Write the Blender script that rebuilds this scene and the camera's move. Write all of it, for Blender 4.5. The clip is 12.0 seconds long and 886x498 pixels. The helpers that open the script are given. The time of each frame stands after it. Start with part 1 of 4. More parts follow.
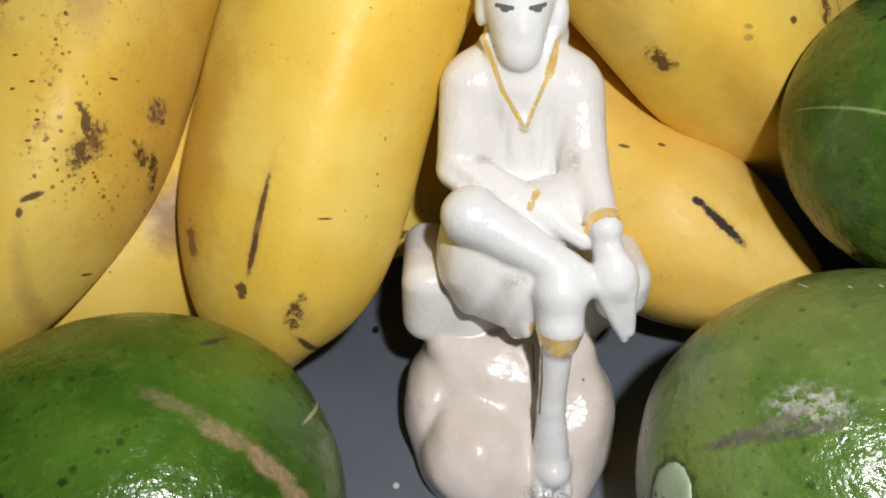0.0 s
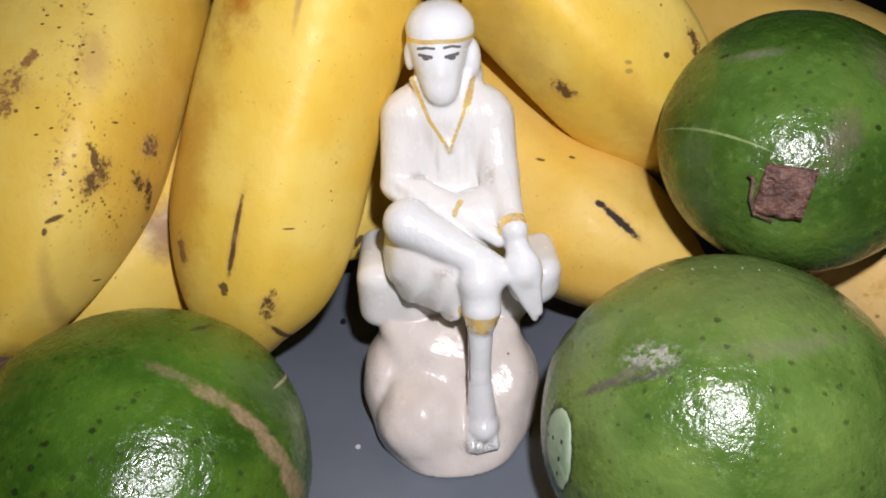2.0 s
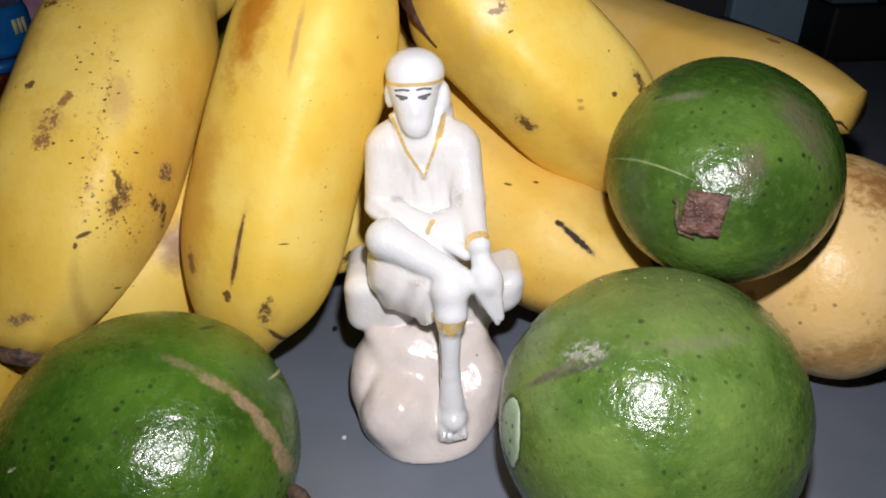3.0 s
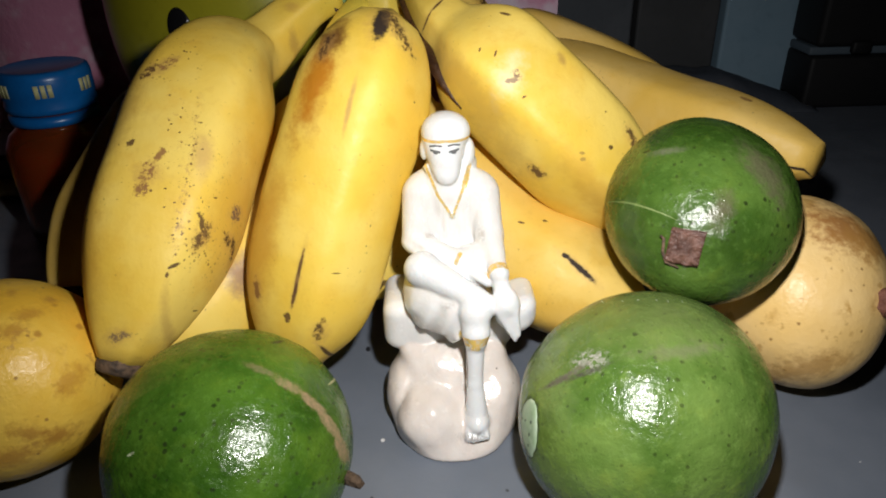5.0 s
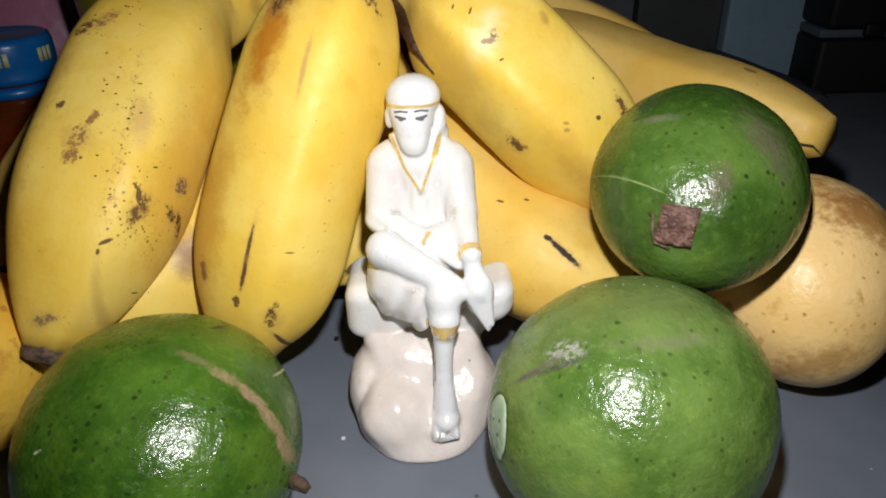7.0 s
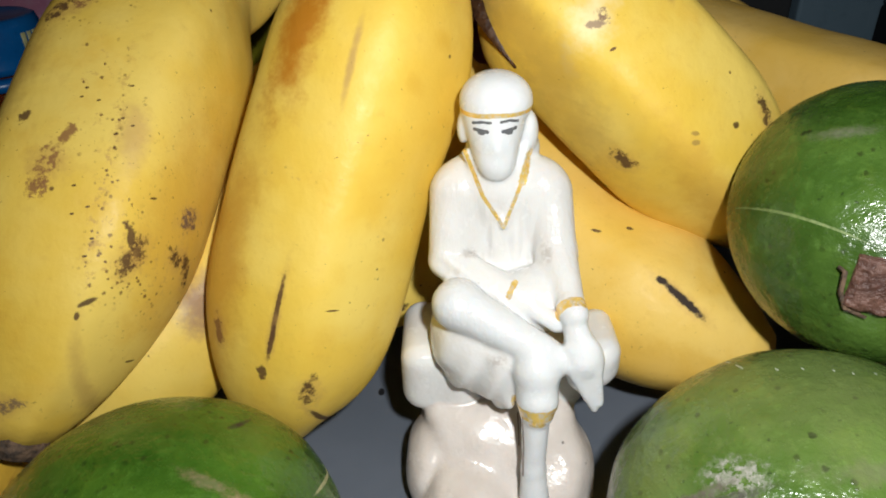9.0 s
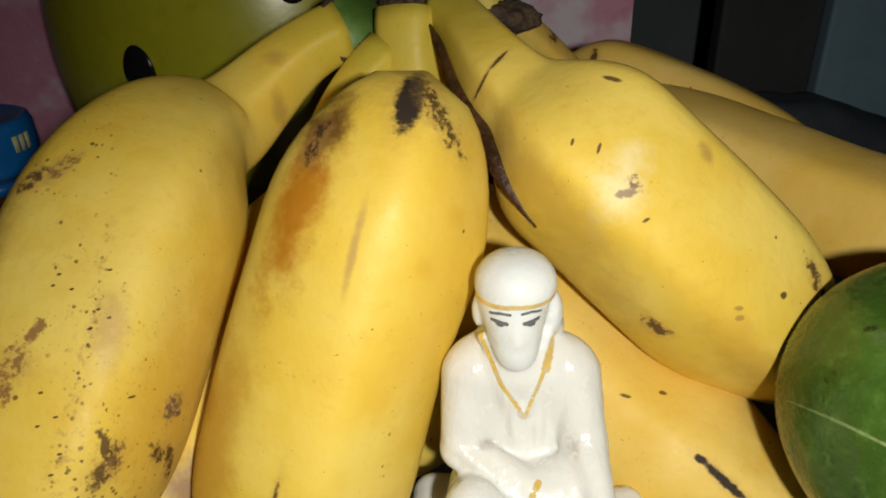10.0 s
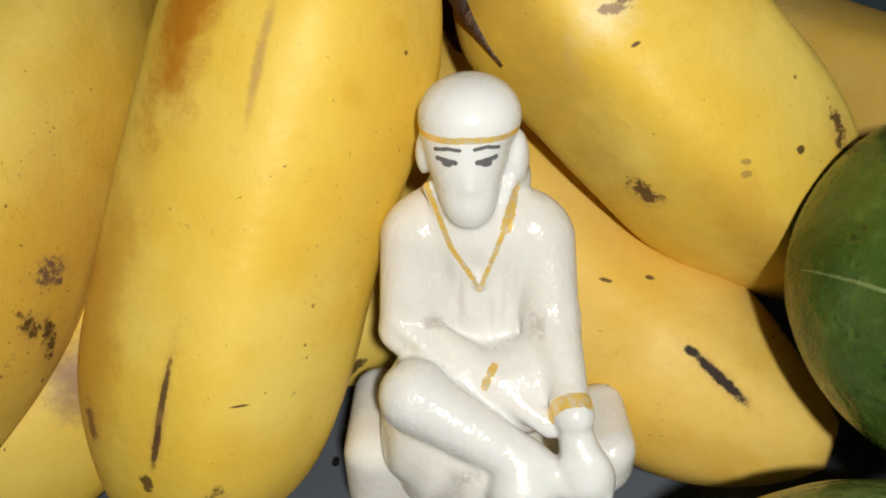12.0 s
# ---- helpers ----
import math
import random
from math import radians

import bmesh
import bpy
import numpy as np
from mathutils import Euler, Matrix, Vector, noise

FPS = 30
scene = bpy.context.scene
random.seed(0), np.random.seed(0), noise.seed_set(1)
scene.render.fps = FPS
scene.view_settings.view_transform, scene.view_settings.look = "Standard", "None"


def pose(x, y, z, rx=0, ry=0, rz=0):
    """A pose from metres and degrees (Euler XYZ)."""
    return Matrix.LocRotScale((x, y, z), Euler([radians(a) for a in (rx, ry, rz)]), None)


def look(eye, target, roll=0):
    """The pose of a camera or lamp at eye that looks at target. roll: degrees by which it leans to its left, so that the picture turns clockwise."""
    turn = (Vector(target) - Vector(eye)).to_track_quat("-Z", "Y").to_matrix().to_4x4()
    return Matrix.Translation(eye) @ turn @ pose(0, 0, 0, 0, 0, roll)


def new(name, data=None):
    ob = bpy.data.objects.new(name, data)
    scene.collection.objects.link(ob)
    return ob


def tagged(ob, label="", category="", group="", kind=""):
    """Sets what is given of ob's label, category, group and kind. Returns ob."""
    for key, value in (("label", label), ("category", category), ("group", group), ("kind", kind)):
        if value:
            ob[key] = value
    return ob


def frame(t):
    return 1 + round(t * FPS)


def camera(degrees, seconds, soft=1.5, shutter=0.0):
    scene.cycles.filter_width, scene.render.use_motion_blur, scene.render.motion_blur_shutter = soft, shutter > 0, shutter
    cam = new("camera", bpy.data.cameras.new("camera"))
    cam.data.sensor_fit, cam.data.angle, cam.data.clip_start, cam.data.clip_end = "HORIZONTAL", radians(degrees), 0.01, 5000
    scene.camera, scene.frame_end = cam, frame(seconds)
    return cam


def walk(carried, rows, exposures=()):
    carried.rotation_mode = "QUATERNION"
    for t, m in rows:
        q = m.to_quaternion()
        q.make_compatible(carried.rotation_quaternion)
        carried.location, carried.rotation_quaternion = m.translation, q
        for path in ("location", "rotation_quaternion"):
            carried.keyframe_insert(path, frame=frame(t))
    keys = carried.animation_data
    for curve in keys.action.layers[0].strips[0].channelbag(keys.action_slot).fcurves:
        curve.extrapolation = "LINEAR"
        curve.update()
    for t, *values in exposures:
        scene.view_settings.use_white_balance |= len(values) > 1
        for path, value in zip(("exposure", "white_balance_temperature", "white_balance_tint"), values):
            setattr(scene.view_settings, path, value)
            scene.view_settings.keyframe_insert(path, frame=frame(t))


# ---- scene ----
cam = camera(65.7, 12.0, 1.9)
PATH = [
    (0, (0.0000, 0.0039, 0.1072), (0.0078, 1.6811, -0.9822), -0.02),
    (0.5, (0.0046, -0.0018, 0.1086), (0.0077, 1.6699, -0.9894), -0.93),
    (1, (0.0063, -0.0048, 0.1119), (0.0186, 1.6708, -0.9801), -1.03),
    (1.5, (0.0078, -0.0162, 0.1192), (0.0063, 1.6620, -0.9688), -1.74),
    (2, (0.0097, -0.0192, 0.1218), (0.0446, 1.6589, -0.9658), -1.36),
    (2.5, (0.0122, -0.0237, 0.1248), (0.0549, 1.6682, -0.9408), -1.14),
    (3, (0.0166, -0.0380, 0.1320), (0.0370, 1.6703, -0.9079), -1.43),
    (4.8, (0.0106, -0.0653, 0.1458), (0.0080, 1.6813, -0.8284), -1.97),
    (5, (0.0086, -0.0653, 0.1468), (0.0360, 1.6932, -0.8055), -1.47),
    (5.5, (0.0079, -0.0676, 0.1482), (-0.0026, 1.7048, -0.7783), -1.71),
    (6, (0.0129, -0.0662, 0.1461), (-0.0095, 1.7037, -0.7849), -1.54),
    (6.5, (0.0188, -0.0601, 0.1432), (0.0214, 1.7016, -0.8036), -1.42),
    (6.7, (0.0188, -0.0561, 0.1392), (0.0303, 1.7018, -0.8147), -1.12),
    (8.5, (0.0106, -0.0227, 0.1248), (0.0021, 1.7051, -0.8825), -1.88),
    (9, (0.0045, -0.0057, 0.1261), (-0.0271, 1.7153, -0.8923), -1.90),
    (9.5, (0.0023, 0.0088, 0.1347), (-0.0507, 1.7515, -0.8451), -1.90),
    (10, (0.0043, 0.0210, 0.1445), (-0.0520, 1.7749, -0.8150), -2.45),
    (10.5, (0.0074, 0.0265, 0.1459), (-0.0512, 1.7860, -0.8033), -2.05),
    (11, (0.0142, 0.0286, 0.1363), (-0.0297, 1.7628, -0.8591), -1.32),
    (11.5, (0.0128, 0.0318, 0.1255), (-0.0329, 1.7430, -0.9088), -1.05),
    (12, (0.0113, 0.0323, 0.1185), (-0.0330, 1.7193, -0.9548), -1.44),
]
walk(cam, [(t, look(eye, target, roll)) for t, eye, target, roll in PATH], [(0, -0.1, 6250, 13), (2.5, -0.02, 6050, 19), (5, 0.24, 6300, 12), (5.5, 0.15, 6250, 13), (6.0, 0.33, 6300, 12), (6.5, 0.26, 6250, 13), (8.5, 0.03, 6100, 11), (9.2, 0.03, 6150, 8), (10.0, -0.1, 6700, 5), (11, -0.12, 6700, 7), (12, -0.22, 6650, 8)])

# ---- world and light ----
world = bpy.data.worlds.new("world")
scene.world = world
world.use_nodes = True
world.node_tree.nodes["Background"].inputs[0].default_value = (0.55, 0.62, 0.8, 1)
world.node_tree.nodes["Background"].inputs[1].default_value = 0.010

torch = bpy.data.lights.new("torch", "SPOT")
torch.energy, torch.color, torch.shadow_soft_size = 1.31, (1.0, 0.97, 0.9), 0.004
torch.spot_size, torch.spot_blend = radians(134), 1.0
torch_ob = new("torch", torch)
torch_ob.matrix_world = look((0.026, -0.012, 0.156), (0.030, 0.110, 0.040))


# ---- materials ----
class Mat:
    """A small builder of node materials; places are in metres in the world."""

    def __init__(self, name, rough=0.5, metal=0.0, **more):
        self.m = bpy.data.materials.new(name)
        self.m.use_nodes = True
        self.t = self.m.node_tree
        self.b = self.t.nodes["Principled BSDF"]
        self.b.inputs["Roughness"].default_value = rough
        self.b.inputs["Metallic"].default_value = metal
        for key, value in more.items():
            self.b.inputs[key.replace("_", " ")].default_value = value
        self.pos = self.t.nodes.new("ShaderNodeNewGeometry").outputs["Position"]

    def put(self, kind, *ins, out=0, operation=None, interpolation_type=None):
        n = self.t.nodes.new(kind)
        if operation:
            n.operation = operation
        if interpolation_type:
            n.interpolation_type = interpolation_type
        for i, v in enumerate(ins):
            if v is None:
                continue
            if isinstance(v, bpy.types.NodeSocket):
                self.t.links.new(v, n.inputs[i])
            else:
                n.inputs[i].default_value = v
        return n.outputs[out]

    def math(self, op, a, b=0.0, c=0.0):
        return self.put("ShaderNodeMath", a, b, c, operation=op)

    def vmath(self, op, a, b=(0, 0, 0), out=0):
        return self.put("ShaderNodeVectorMath", a, b, operation=op, out=out)

    def noise(self, scale, detail=3.0, rough=0.55, vec=None):
        return self.put("ShaderNodeTexNoise", vec or self.pos, None, scale, detail, rough)

    def ramp(self, v, lo, hi, a=0.0, b=1.0):
        return self.put("ShaderNodeMapRange", v, lo, hi, a, b, interpolation_type="SMOOTHSTEP")

    def mix(self, f, a, b):
        n = self.t.nodes.new("ShaderNodeMix")
        n.data_type = "RGBA"
        for i, v in ((0, f), (6, a), (7, b)):
            if isinstance(v, bpy.types.NodeSocket):
                self.t.links.new(v, n.inputs[i])
            else:
                n.inputs[i].default_value = v if i == 0 else (*v, 1)
        return n.outputs[2]

    def mark(self, place, along, size, edge=0.35, grain=900, facing=(0.05, -0.85, 0.5), ragged=None, wobble=None):
        """A mask of a stain round a place on a surface that faces that way: size is its half length along and half width across."""
        v = self.vmath("SUBTRACT", self.pos, place)
        n = Vector(facing).normalized()
        u = Vector(along)
        u = (u - n * u.dot(n)).normalized()
        w = n.cross(u)
        a = self.math("DIVIDE", self.vmath("DOT_PRODUCT", v, tuple(u), out=1), size[0])
        b = self.math("DIVIDE", self.vmath("DOT_PRODUCT", v, tuple(w), out=1), size[1])
        depth = self.math("ABSOLUTE", self.vmath("DOT_PRODUCT", v, tuple(n), out=1))
        d = self.math("SQRT", self.math("ADD", self.math("MULTIPLY", a, a), self.math("MULTIPLY", b, b)))
        d = self.math("ADD", d, self.math("MULTIPLY", self.math("SUBTRACT", self.noise(grain, 4, 0.7), 0.5), wobble or 1.6 * edge + 0.5))
        k = self.ramp(d, 1.0 - edge, 1.0 + edge * 0.4, 1.0, 0.0)
        if size[1] > 0.0010 if ragged is None else ragged:
            k = self.math("MULTIPLY", k, self.ramp(self.noise(grain * (1.3 if wobble else 0.55), 5, 0.75), 0.40, 0.52))
        return self.math("MULTIPLY", k, self.math("LESS_THAN", depth, max(0.012, size[0] * 1.2)))

    def specks(self, scale, share, size, soft=0.1):
        """Scattered dots: cells per metre, the share of cells that have one, its radius in cells."""
        n = self.t.nodes.new("ShaderNodeTexVoronoi")
        n.inputs["Scale"].default_value = scale
        self.t.links.new(self.pos, n.inputs["Vector"])
        sep = self.put("ShaderNodeSeparateColor", n.outputs["Color"])
        has = self.math("LESS_THAN", sep, share)
        far = self.math("ADD", n.outputs["Distance"], self.math("MULTIPLY", self.math("SUBTRACT", self.noise(scale * 3, 2), 0.5), size * 1.6))
        dot = self.ramp(far, size * (1 - soft), size * (1 + soft), 1.0, 0.0)
        return self.math("MULTIPLY", has, dot)

    def colour(self, c):
        if isinstance(c, bpy.types.NodeSocket):
            self.t.links.new(c, self.b.inputs["Base Color"])
        else:
            self.b.inputs["Base Color"].default_value = (*c, 1)

    def rough(self, r):
        self.t.links.new(r, self.b.inputs["Roughness"])

    def bump(self, height, strength, distance):
        n = self.t.nodes.new("ShaderNodeBump")
        n.inputs["Strength"].default_value, n.inputs["Distance"].default_value = strength, distance
        self.t.links.new(height, n.inputs["Height"])
        self.t.links.new(n.outputs[0], self.b.inputs["Normal"])


def banana_skin(name, marks=(), bruises_and_shade=(), bands=(), specks=0.25, tone=0.0, dots=()):
    m = Mat(name, 0.36, Specular_IOR_Level=0.36)
    big = m.ramp(m.noise(38, 3), 0.34, 0.66)
    c = m.mix(big, (0.80, 0.59 - tone * 0.06, 0.125 + tone * 0.04), (0.76, 0.51 - tone * 0.03, 0.065 + tone * 0.04))
    c = m.mix(m.ramp(m.noise(90, 4, 0.6), 0.50, 0.78, 0, 0.45), c, (0.70, 0.41, 0.04))
    c = m.mix(m.ramp(m.noise(380, 5, 0.7), 0.52, 0.75, 0, 0.22), c, (0.55, 0.33, 0.06))
    # Soft stains, and shading painted in along some margins.
    for place, along, size, colour, amount in bruises_and_shade:
        c = m.mix(m.math("MULTIPLY", m.mark(place, along, size, 0.8, 160, ragged=False), amount), c, colour)
    # Olive towards the crown: greenish necks, with the light's falloff painted in.
    stem = m.vmath("LENGTH", m.vmath("SUBTRACT", m.pos, (-0.006, 0.196, 0.116)), out=1)
    c = m.mix(m.ramp(m.math("ADD", stem, m.math("MULTIPLY", m.noise(120, 3), 0.016)), 0.014, 0.056, 0.75, 0.0), c, (0.42, 0.38, 0.035))
    area = m.ramp(m.noise(55, 3, 0.6), 0.47, 0.60)
    fleck = m.ramp(m.noise(1150, 3, 0.6), 0.695 - specks * 0.05, 0.73 - specks * 0.05)
    c = m.mix(m.math("MULTIPLY", fleck, m.math("MULTIPLY", area, 0.8)), c, (0.11, 0.05, 0.016))
    c = m.mix(m.math("MULTIPLY", m.specks(230, specks * 0.5, 0.075, 0.5), 0.85), c, (0.07, 0.03, 0.012))
    for place, along, size, share in bands:
        k = m.mark(place, along, size, 0.7, 200, ragged=False)
        flecks = m.math("MAXIMUM", m.specks(560, share * 4, 0.20, 0.4), m.specks(1050, share * 2.5, 0.28, 0.4))
        dust = m.ramp(m.noise(520, 5, 0.75), 0.60 - share * 0.5, 0.70 - share * 0.5, 0.0, 0.55)
        c = m.mix(m.math("MULTIPLY", k, dust), c, (0.46, 0.27, 0.08))
        c = m.mix(m.math("MULTIPLY", m.math("MULTIPLY", k, flecks), 0.85), c, (0.11, 0.05, 0.018))
    dry = None
    for place, along, size, colour, *facing in marks:
        if size[0] > 0.0025:
            halo = m.mark(place, along, (size[0] * 1.35, size[1] * 1.9), 0.8, 500, *facing, ragged=False)
            c = m.mix(m.math("MULTIPLY", halo, 0.45), c, (0.48, 0.28, 0.08))
        big = size[0] > 0.0015 and size[1] > 0.0007 and colour != BLACK
        k = m.math("MULTIPLY", 1.0 if colour == BLACK else 0.9, m.mark(place, along, size, 0.4 if big else 0.35, 520 if big else 900, *facing, ragged=False if colour == BLACK else None, wobble=3.2 if big else None))
        c = m.mix(k, c, colour)
        dry = k if dry is None else m.math("MAXIMUM", dry, k)
    for place in dots:
        c = m.mix(m.math("MULTIPLY", m.mark(place, (1, -0.3, 0.4), (0.0004, 0.00023), 0.3), 0.9), c, UMBER)
    m.colour(c)
    m.rough(m.math("MAXIMUM", m.ramp(m.noise(250, 3), 0.3, 0.7, 0.42, 0.58), m.math("MULTIPLY", dry, 0.75)))
    m.bump(m.math("ADD", m.noise(120, 3, 0.5), m.math("MULTIPLY", m.noise(800, 4, 0.6), 0.25)), 0.30, 0.0010)
    return m.m


def green_skin(name, dark, light, scars_and_glints=(), patches=(), shine=0.2, dots=0.75):
    m = Mat(name, shine)
    c = m.mix(m.ramp(m.noise(50, 4), 0.35, 0.68), dark, light)
    c = m.mix(m.ramp(m.noise(28, 3), 0.48, 0.70, 0, 0.6), c, tuple(v * 0.5 for v in dark))
    c = m.mix(m.ramp(m.noise(130, 5, 0.65), 0.50, 0.76, 0, 0.38), c, (light[0] * 1.5 + 0.01, light[1] * 1.3, light[2]))
    c = m.mix(m.ramp(m.noise(420, 4, 0.7), 0.5, 0.75, 0, 0.3), c, tuple(min(1, v * 1.7 + 0.01) for v in light))
    crowd = m.ramp(m.noise(36, 3, 0.6), 0.40, 0.62, 0.25, 1.0)
    c = m.mix(m.ramp(m.noise(17, 3, 0.55), 0.46, 0.72, 0, 0.4), c, (light[0] * 1.2, light[1] * 0.95, light[2] * 0.9))
    c = m.mix(m.math("MULTIPLY", crowd, m.math("MULTIPLY", m.specks(330, dots, 0.18, 0.3), 0.8)), c, (0.012, 0.018, 0.006))
    c = m.mix(m.math("MULTIPLY", m.specks(520, dots * 0.4, 0.24, 0.5), 0.6), c, (0.02, 0.022, 0.008))
    c = m.mix(m.ramp(m.noise(900, 3, 0.6), 0.66, 0.72, 0, 0.6), c, (0.015, 0.022, 0.008))
    rough_extra = None
    for place, along, size, colour, amount in patches:
        c = m.mix(m.math("MULTIPLY", m.mark(place, along, size, 0.8, 300, ragged=False), amount), c, colour)
    for place, along, size, colour, edge, *facing in scars_and_glints:
        k = m.mark(place, along, size, edge, 900 if colour == DUST else 600, *facing, ragged=colour == DUST)
        rough_extra = k if rough_extra is None else m.math("MAXIMUM", rough_extra, k)
        fine = m.ramp(m.noise(1100, 4, 0.7), 0.40, 0.62)
        c = m.mix(m.math("MULTIPLY", k, m.math("ADD", 0.55, m.math("MULTIPLY", fine, 0.45))), c, colour)
    m.colour(c)
    base = m.ramp(m.noise(500, 3), 0.3, 0.7, shine * 0.8, shine * 1.5)
    m.rough(m.math("MAXIMUM", base, m.math("MULTIPLY", rough_extra, 0.6)) if rough_extra else base)
    m.bump(m.math("ADD", m.noise(260, 4, 0.55), m.math("MULTIPLY", m.noise(1000, 3, 0.65), 0.25)), 0.55, 0.0010)
    return m.m


def mottled(name, a, b, scale, rough=0.5, bump=0.0, bump_scale=600.0, depth=0.0005, **more):
    m = Mat(name, rough, **more)
    c = m.mix(m.ramp(m.noise(scale, 4, 0.6), 0.35, 0.65), a, b)
    c = m.mix(m.ramp(m.noise(scale * 9, 4, 0.6), 0.5, 0.8, 0, 0.35), c, tuple(v * 0.6 for v in a))
    m.colour(c)
    if bump:
        m.bump(m.noise(bump_scale, 4, 0.6), bump, depth)
    return m.m


BROWN, BLACK, UMBER = (0.085, 0.038, 0.016), (0.035, 0.022, 0.014), (0.055, 0.023, 0.010)


# ---- helpers for things ----
def thing(name, at, label, category, group="", kind=""):
    e = new(name)
    e.location = at
    e.empty_display_size = 0.01
    return tagged(e, label, category, group, kind)


def part(name, bm, material, parent, label="", smooth=True):
    """Links a bmesh, given in world places, as one mesh under a thing or a part."""
    me = bpy.data.meshes.new(name)
    base = Vector((0, 0, 0))
    p = parent
    while p:
        base += p.location
        p = p.parent
    bmesh.ops.recalc_face_normals(bm, faces=bm.faces)
    bm.to_mesh(me)
    bm.free()
    me.transform(Matrix.Translation(-base))
    for poly in me.polygons:
        poly.use_smooth = smooth
    for mat in material if isinstance(material, (list, tuple)) else [material]:
        me.materials.append(mat)
    ob = new(name, me)
    ob.parent = parent
    return tagged(ob, label) if label else ob


def five_sided(a, amount):
    """The radius of a circle pressed towards a soft five-sided shape with an edge at angle 0."""
    side = 2 * math.pi / 5
    total = 0.0
    for off in (-0.11, -0.055, 0.0, 0.055, 0.11):
        t = (a + off) % side - side / 2
        total += math.cos(side / 2) / math.cos(t)
    return (1 - amount + amount * total / 5) / (1 - 0.105 * amount)


def sweep(points, radii, segs=24, ridges=0.0, flat=1.0, seed=0, caps=True, facet=0.0, phase=0.0):
    """A tube along points with a radius at each of them, uneven if ridges is given, five-sided if facet is."""
    bm = bmesh.new()
    pts = [Vector(p) for p in points]
    rings, up = [], None
    for i, p in enumerate(pts):
        d = (pts[min(i + 1, len(pts) - 1)] - pts[max(i - 1, 0)]).normalized()
        up = Vector((0.3, -0.8, 0.5)) if up is None else up
        up = (up - d * up.dot(d)).normalized()
        side = d.cross(up)
        ring = []
        for k in range(segs):
            a = 2 * math.pi * k / segs
            r = radii[i] * (1 + ridges * math.cos(5 * a + seed) + ridges * 0.6 * math.cos(2 * a + seed * 2))
            r *= five_sided(a - phase, facet) if facet else 1
            q = p + (up * math.cos(a) * flat + side * math.sin(a)) * r
            q += (q - p) * 0.035 * noise.noise(q * 45 + Vector((seed, 0, 0)))
            ring.append(bm.verts.new(q))
        rings.append(ring)
    for a, b in zip(rings, rings[1:]):
        for k in range(segs):
            bm.faces.new((a[k], a[(k + 1) % segs], b[(k + 1) % segs], b[k]))
    if caps:
        bm.faces.new(rings[0])
        bm.faces.new(rings[-1])
    return bm


def bezier(p, n):
    out = []
    for i in range(n):
        s = i / (n - 1)
        out.append(sum((Vector(q) * w for q, w in zip(p, ((1 - s) ** 3, 3 * s * (1 - s) ** 2, 3 * s * s * (1 - s), s ** 3))), Vector()))
    return out


def lathe(profile, at, segs=48):
    bm = bmesh.new()
    rings = []
    for r, z in profile:
        rings.append([bm.verts.new((at[0] + r * math.cos(2 * math.pi * k / segs), at[1] + r * math.sin(2 * math.pi * k / segs), at[2] + z)) for k in range(segs)])
    for a, b in zip(rings, rings[1:]):
        for k in range(segs):
            bm.faces.new((a[k], a[(k + 1) % segs], b[(k + 1) % segs], b[k]))
    bm.faces.new(rings[0])
    bm.faces.new(rings[-1])
    return bm


def box(lo, hi, bevel=0.0):
    bm = bmesh.new()
    bmesh.ops.create_cube(bm, size=1)
    for v in bm.verts:
        v.co = Vector([(a + b) / 2 + c * (b - a) for a, b, c in zip(lo, hi, v.co)])
    if bevel:
        bmesh.ops.bevel(bm, geom=bm.edges[:], offset=bevel, segments=3, profile=0.5, affect="EDGES")
    return bm


def fruit_mesh(centre, radii, angles, lumps=0.02, egg=0.0, seed=0, dimple=None, level=5):
    """A rounded fruit: an egg-shaped ball with slow lumps; dimple is a direction in which it is pressed in."""
    bm = bmesh.new()
    bmesh.ops.create_icosphere(bm, subdivisions=level, radius=1)
    turn = Euler([radians(a) for a in angles]).to_matrix()
    for v in bm.verts:
        n = v.co.normalized()
        k = 1 + lumps * noise.noise(n * 1.3 + Vector((seed, 0, 0))) + lumps * 0.35 * noise.noise(n * 4 + Vector((0, seed, 0)))
        k += egg * n.x * (1 - n.x * n.x)
        q = Vector((n.x * radii[0], n.y * radii[1], n.z * radii[2])) * k
        v.co = turn @ q
        if dimple:
            c = v.co.normalized().dot(Vector(dimple).normalized())
            if c > 0.9:
                v.co *= 1 - 0.10 * ((c - 0.9) / 0.1) ** 2
        v.co += Vector(centre)
    return bm


# ---- the setting ----
table_mat = Mat("table_laminate", 0.38)
tc = table_mat.mix(table_mat.ramp(table_mat.noise(25, 4), 0.3, 0.7), (0.125, 0.145, 0.18), (0.155, 0.175, 0.215))
tc = table_mat.mix(table_mat.math("MULTIPLY", table_mat.specks(190, 0.05, 0.09, 0.3), 0.8), tc, (0.02, 0.02, 0.022))
tc = table_mat.mix(table_mat.math("MULTIPLY", table_mat.specks(230, 0.04, 0.06, 0.3), 0.8), tc, (0.6, 0.6, 0.6))
tc = table_mat.mix(table_mat.mark((-0.0158, 0.1330, 0.0), (1, 0, 0), (0.0009, 0.0008), 0.2), tc, (0.012, 0.012, 0.014))
tc = table_mat.mix(table_mat.mark((-0.0084, 0.0876, 0.0), (1, 0, 0), (0.0006, 0.0004), 0.2), tc, (0.6, 0.6, 0.62))
table_mat.colour(tc)
table_mat.rough(table_mat.ramp(table_mat.noise(90, 3), 0.3, 0.7, 0.3, 0.5))
table_mat.bump(table_mat.noise(900, 3), 0.15, 0.0003)
table_mat = table_mat.m
wall_pink = Mat("pink_cloth", 0.8)
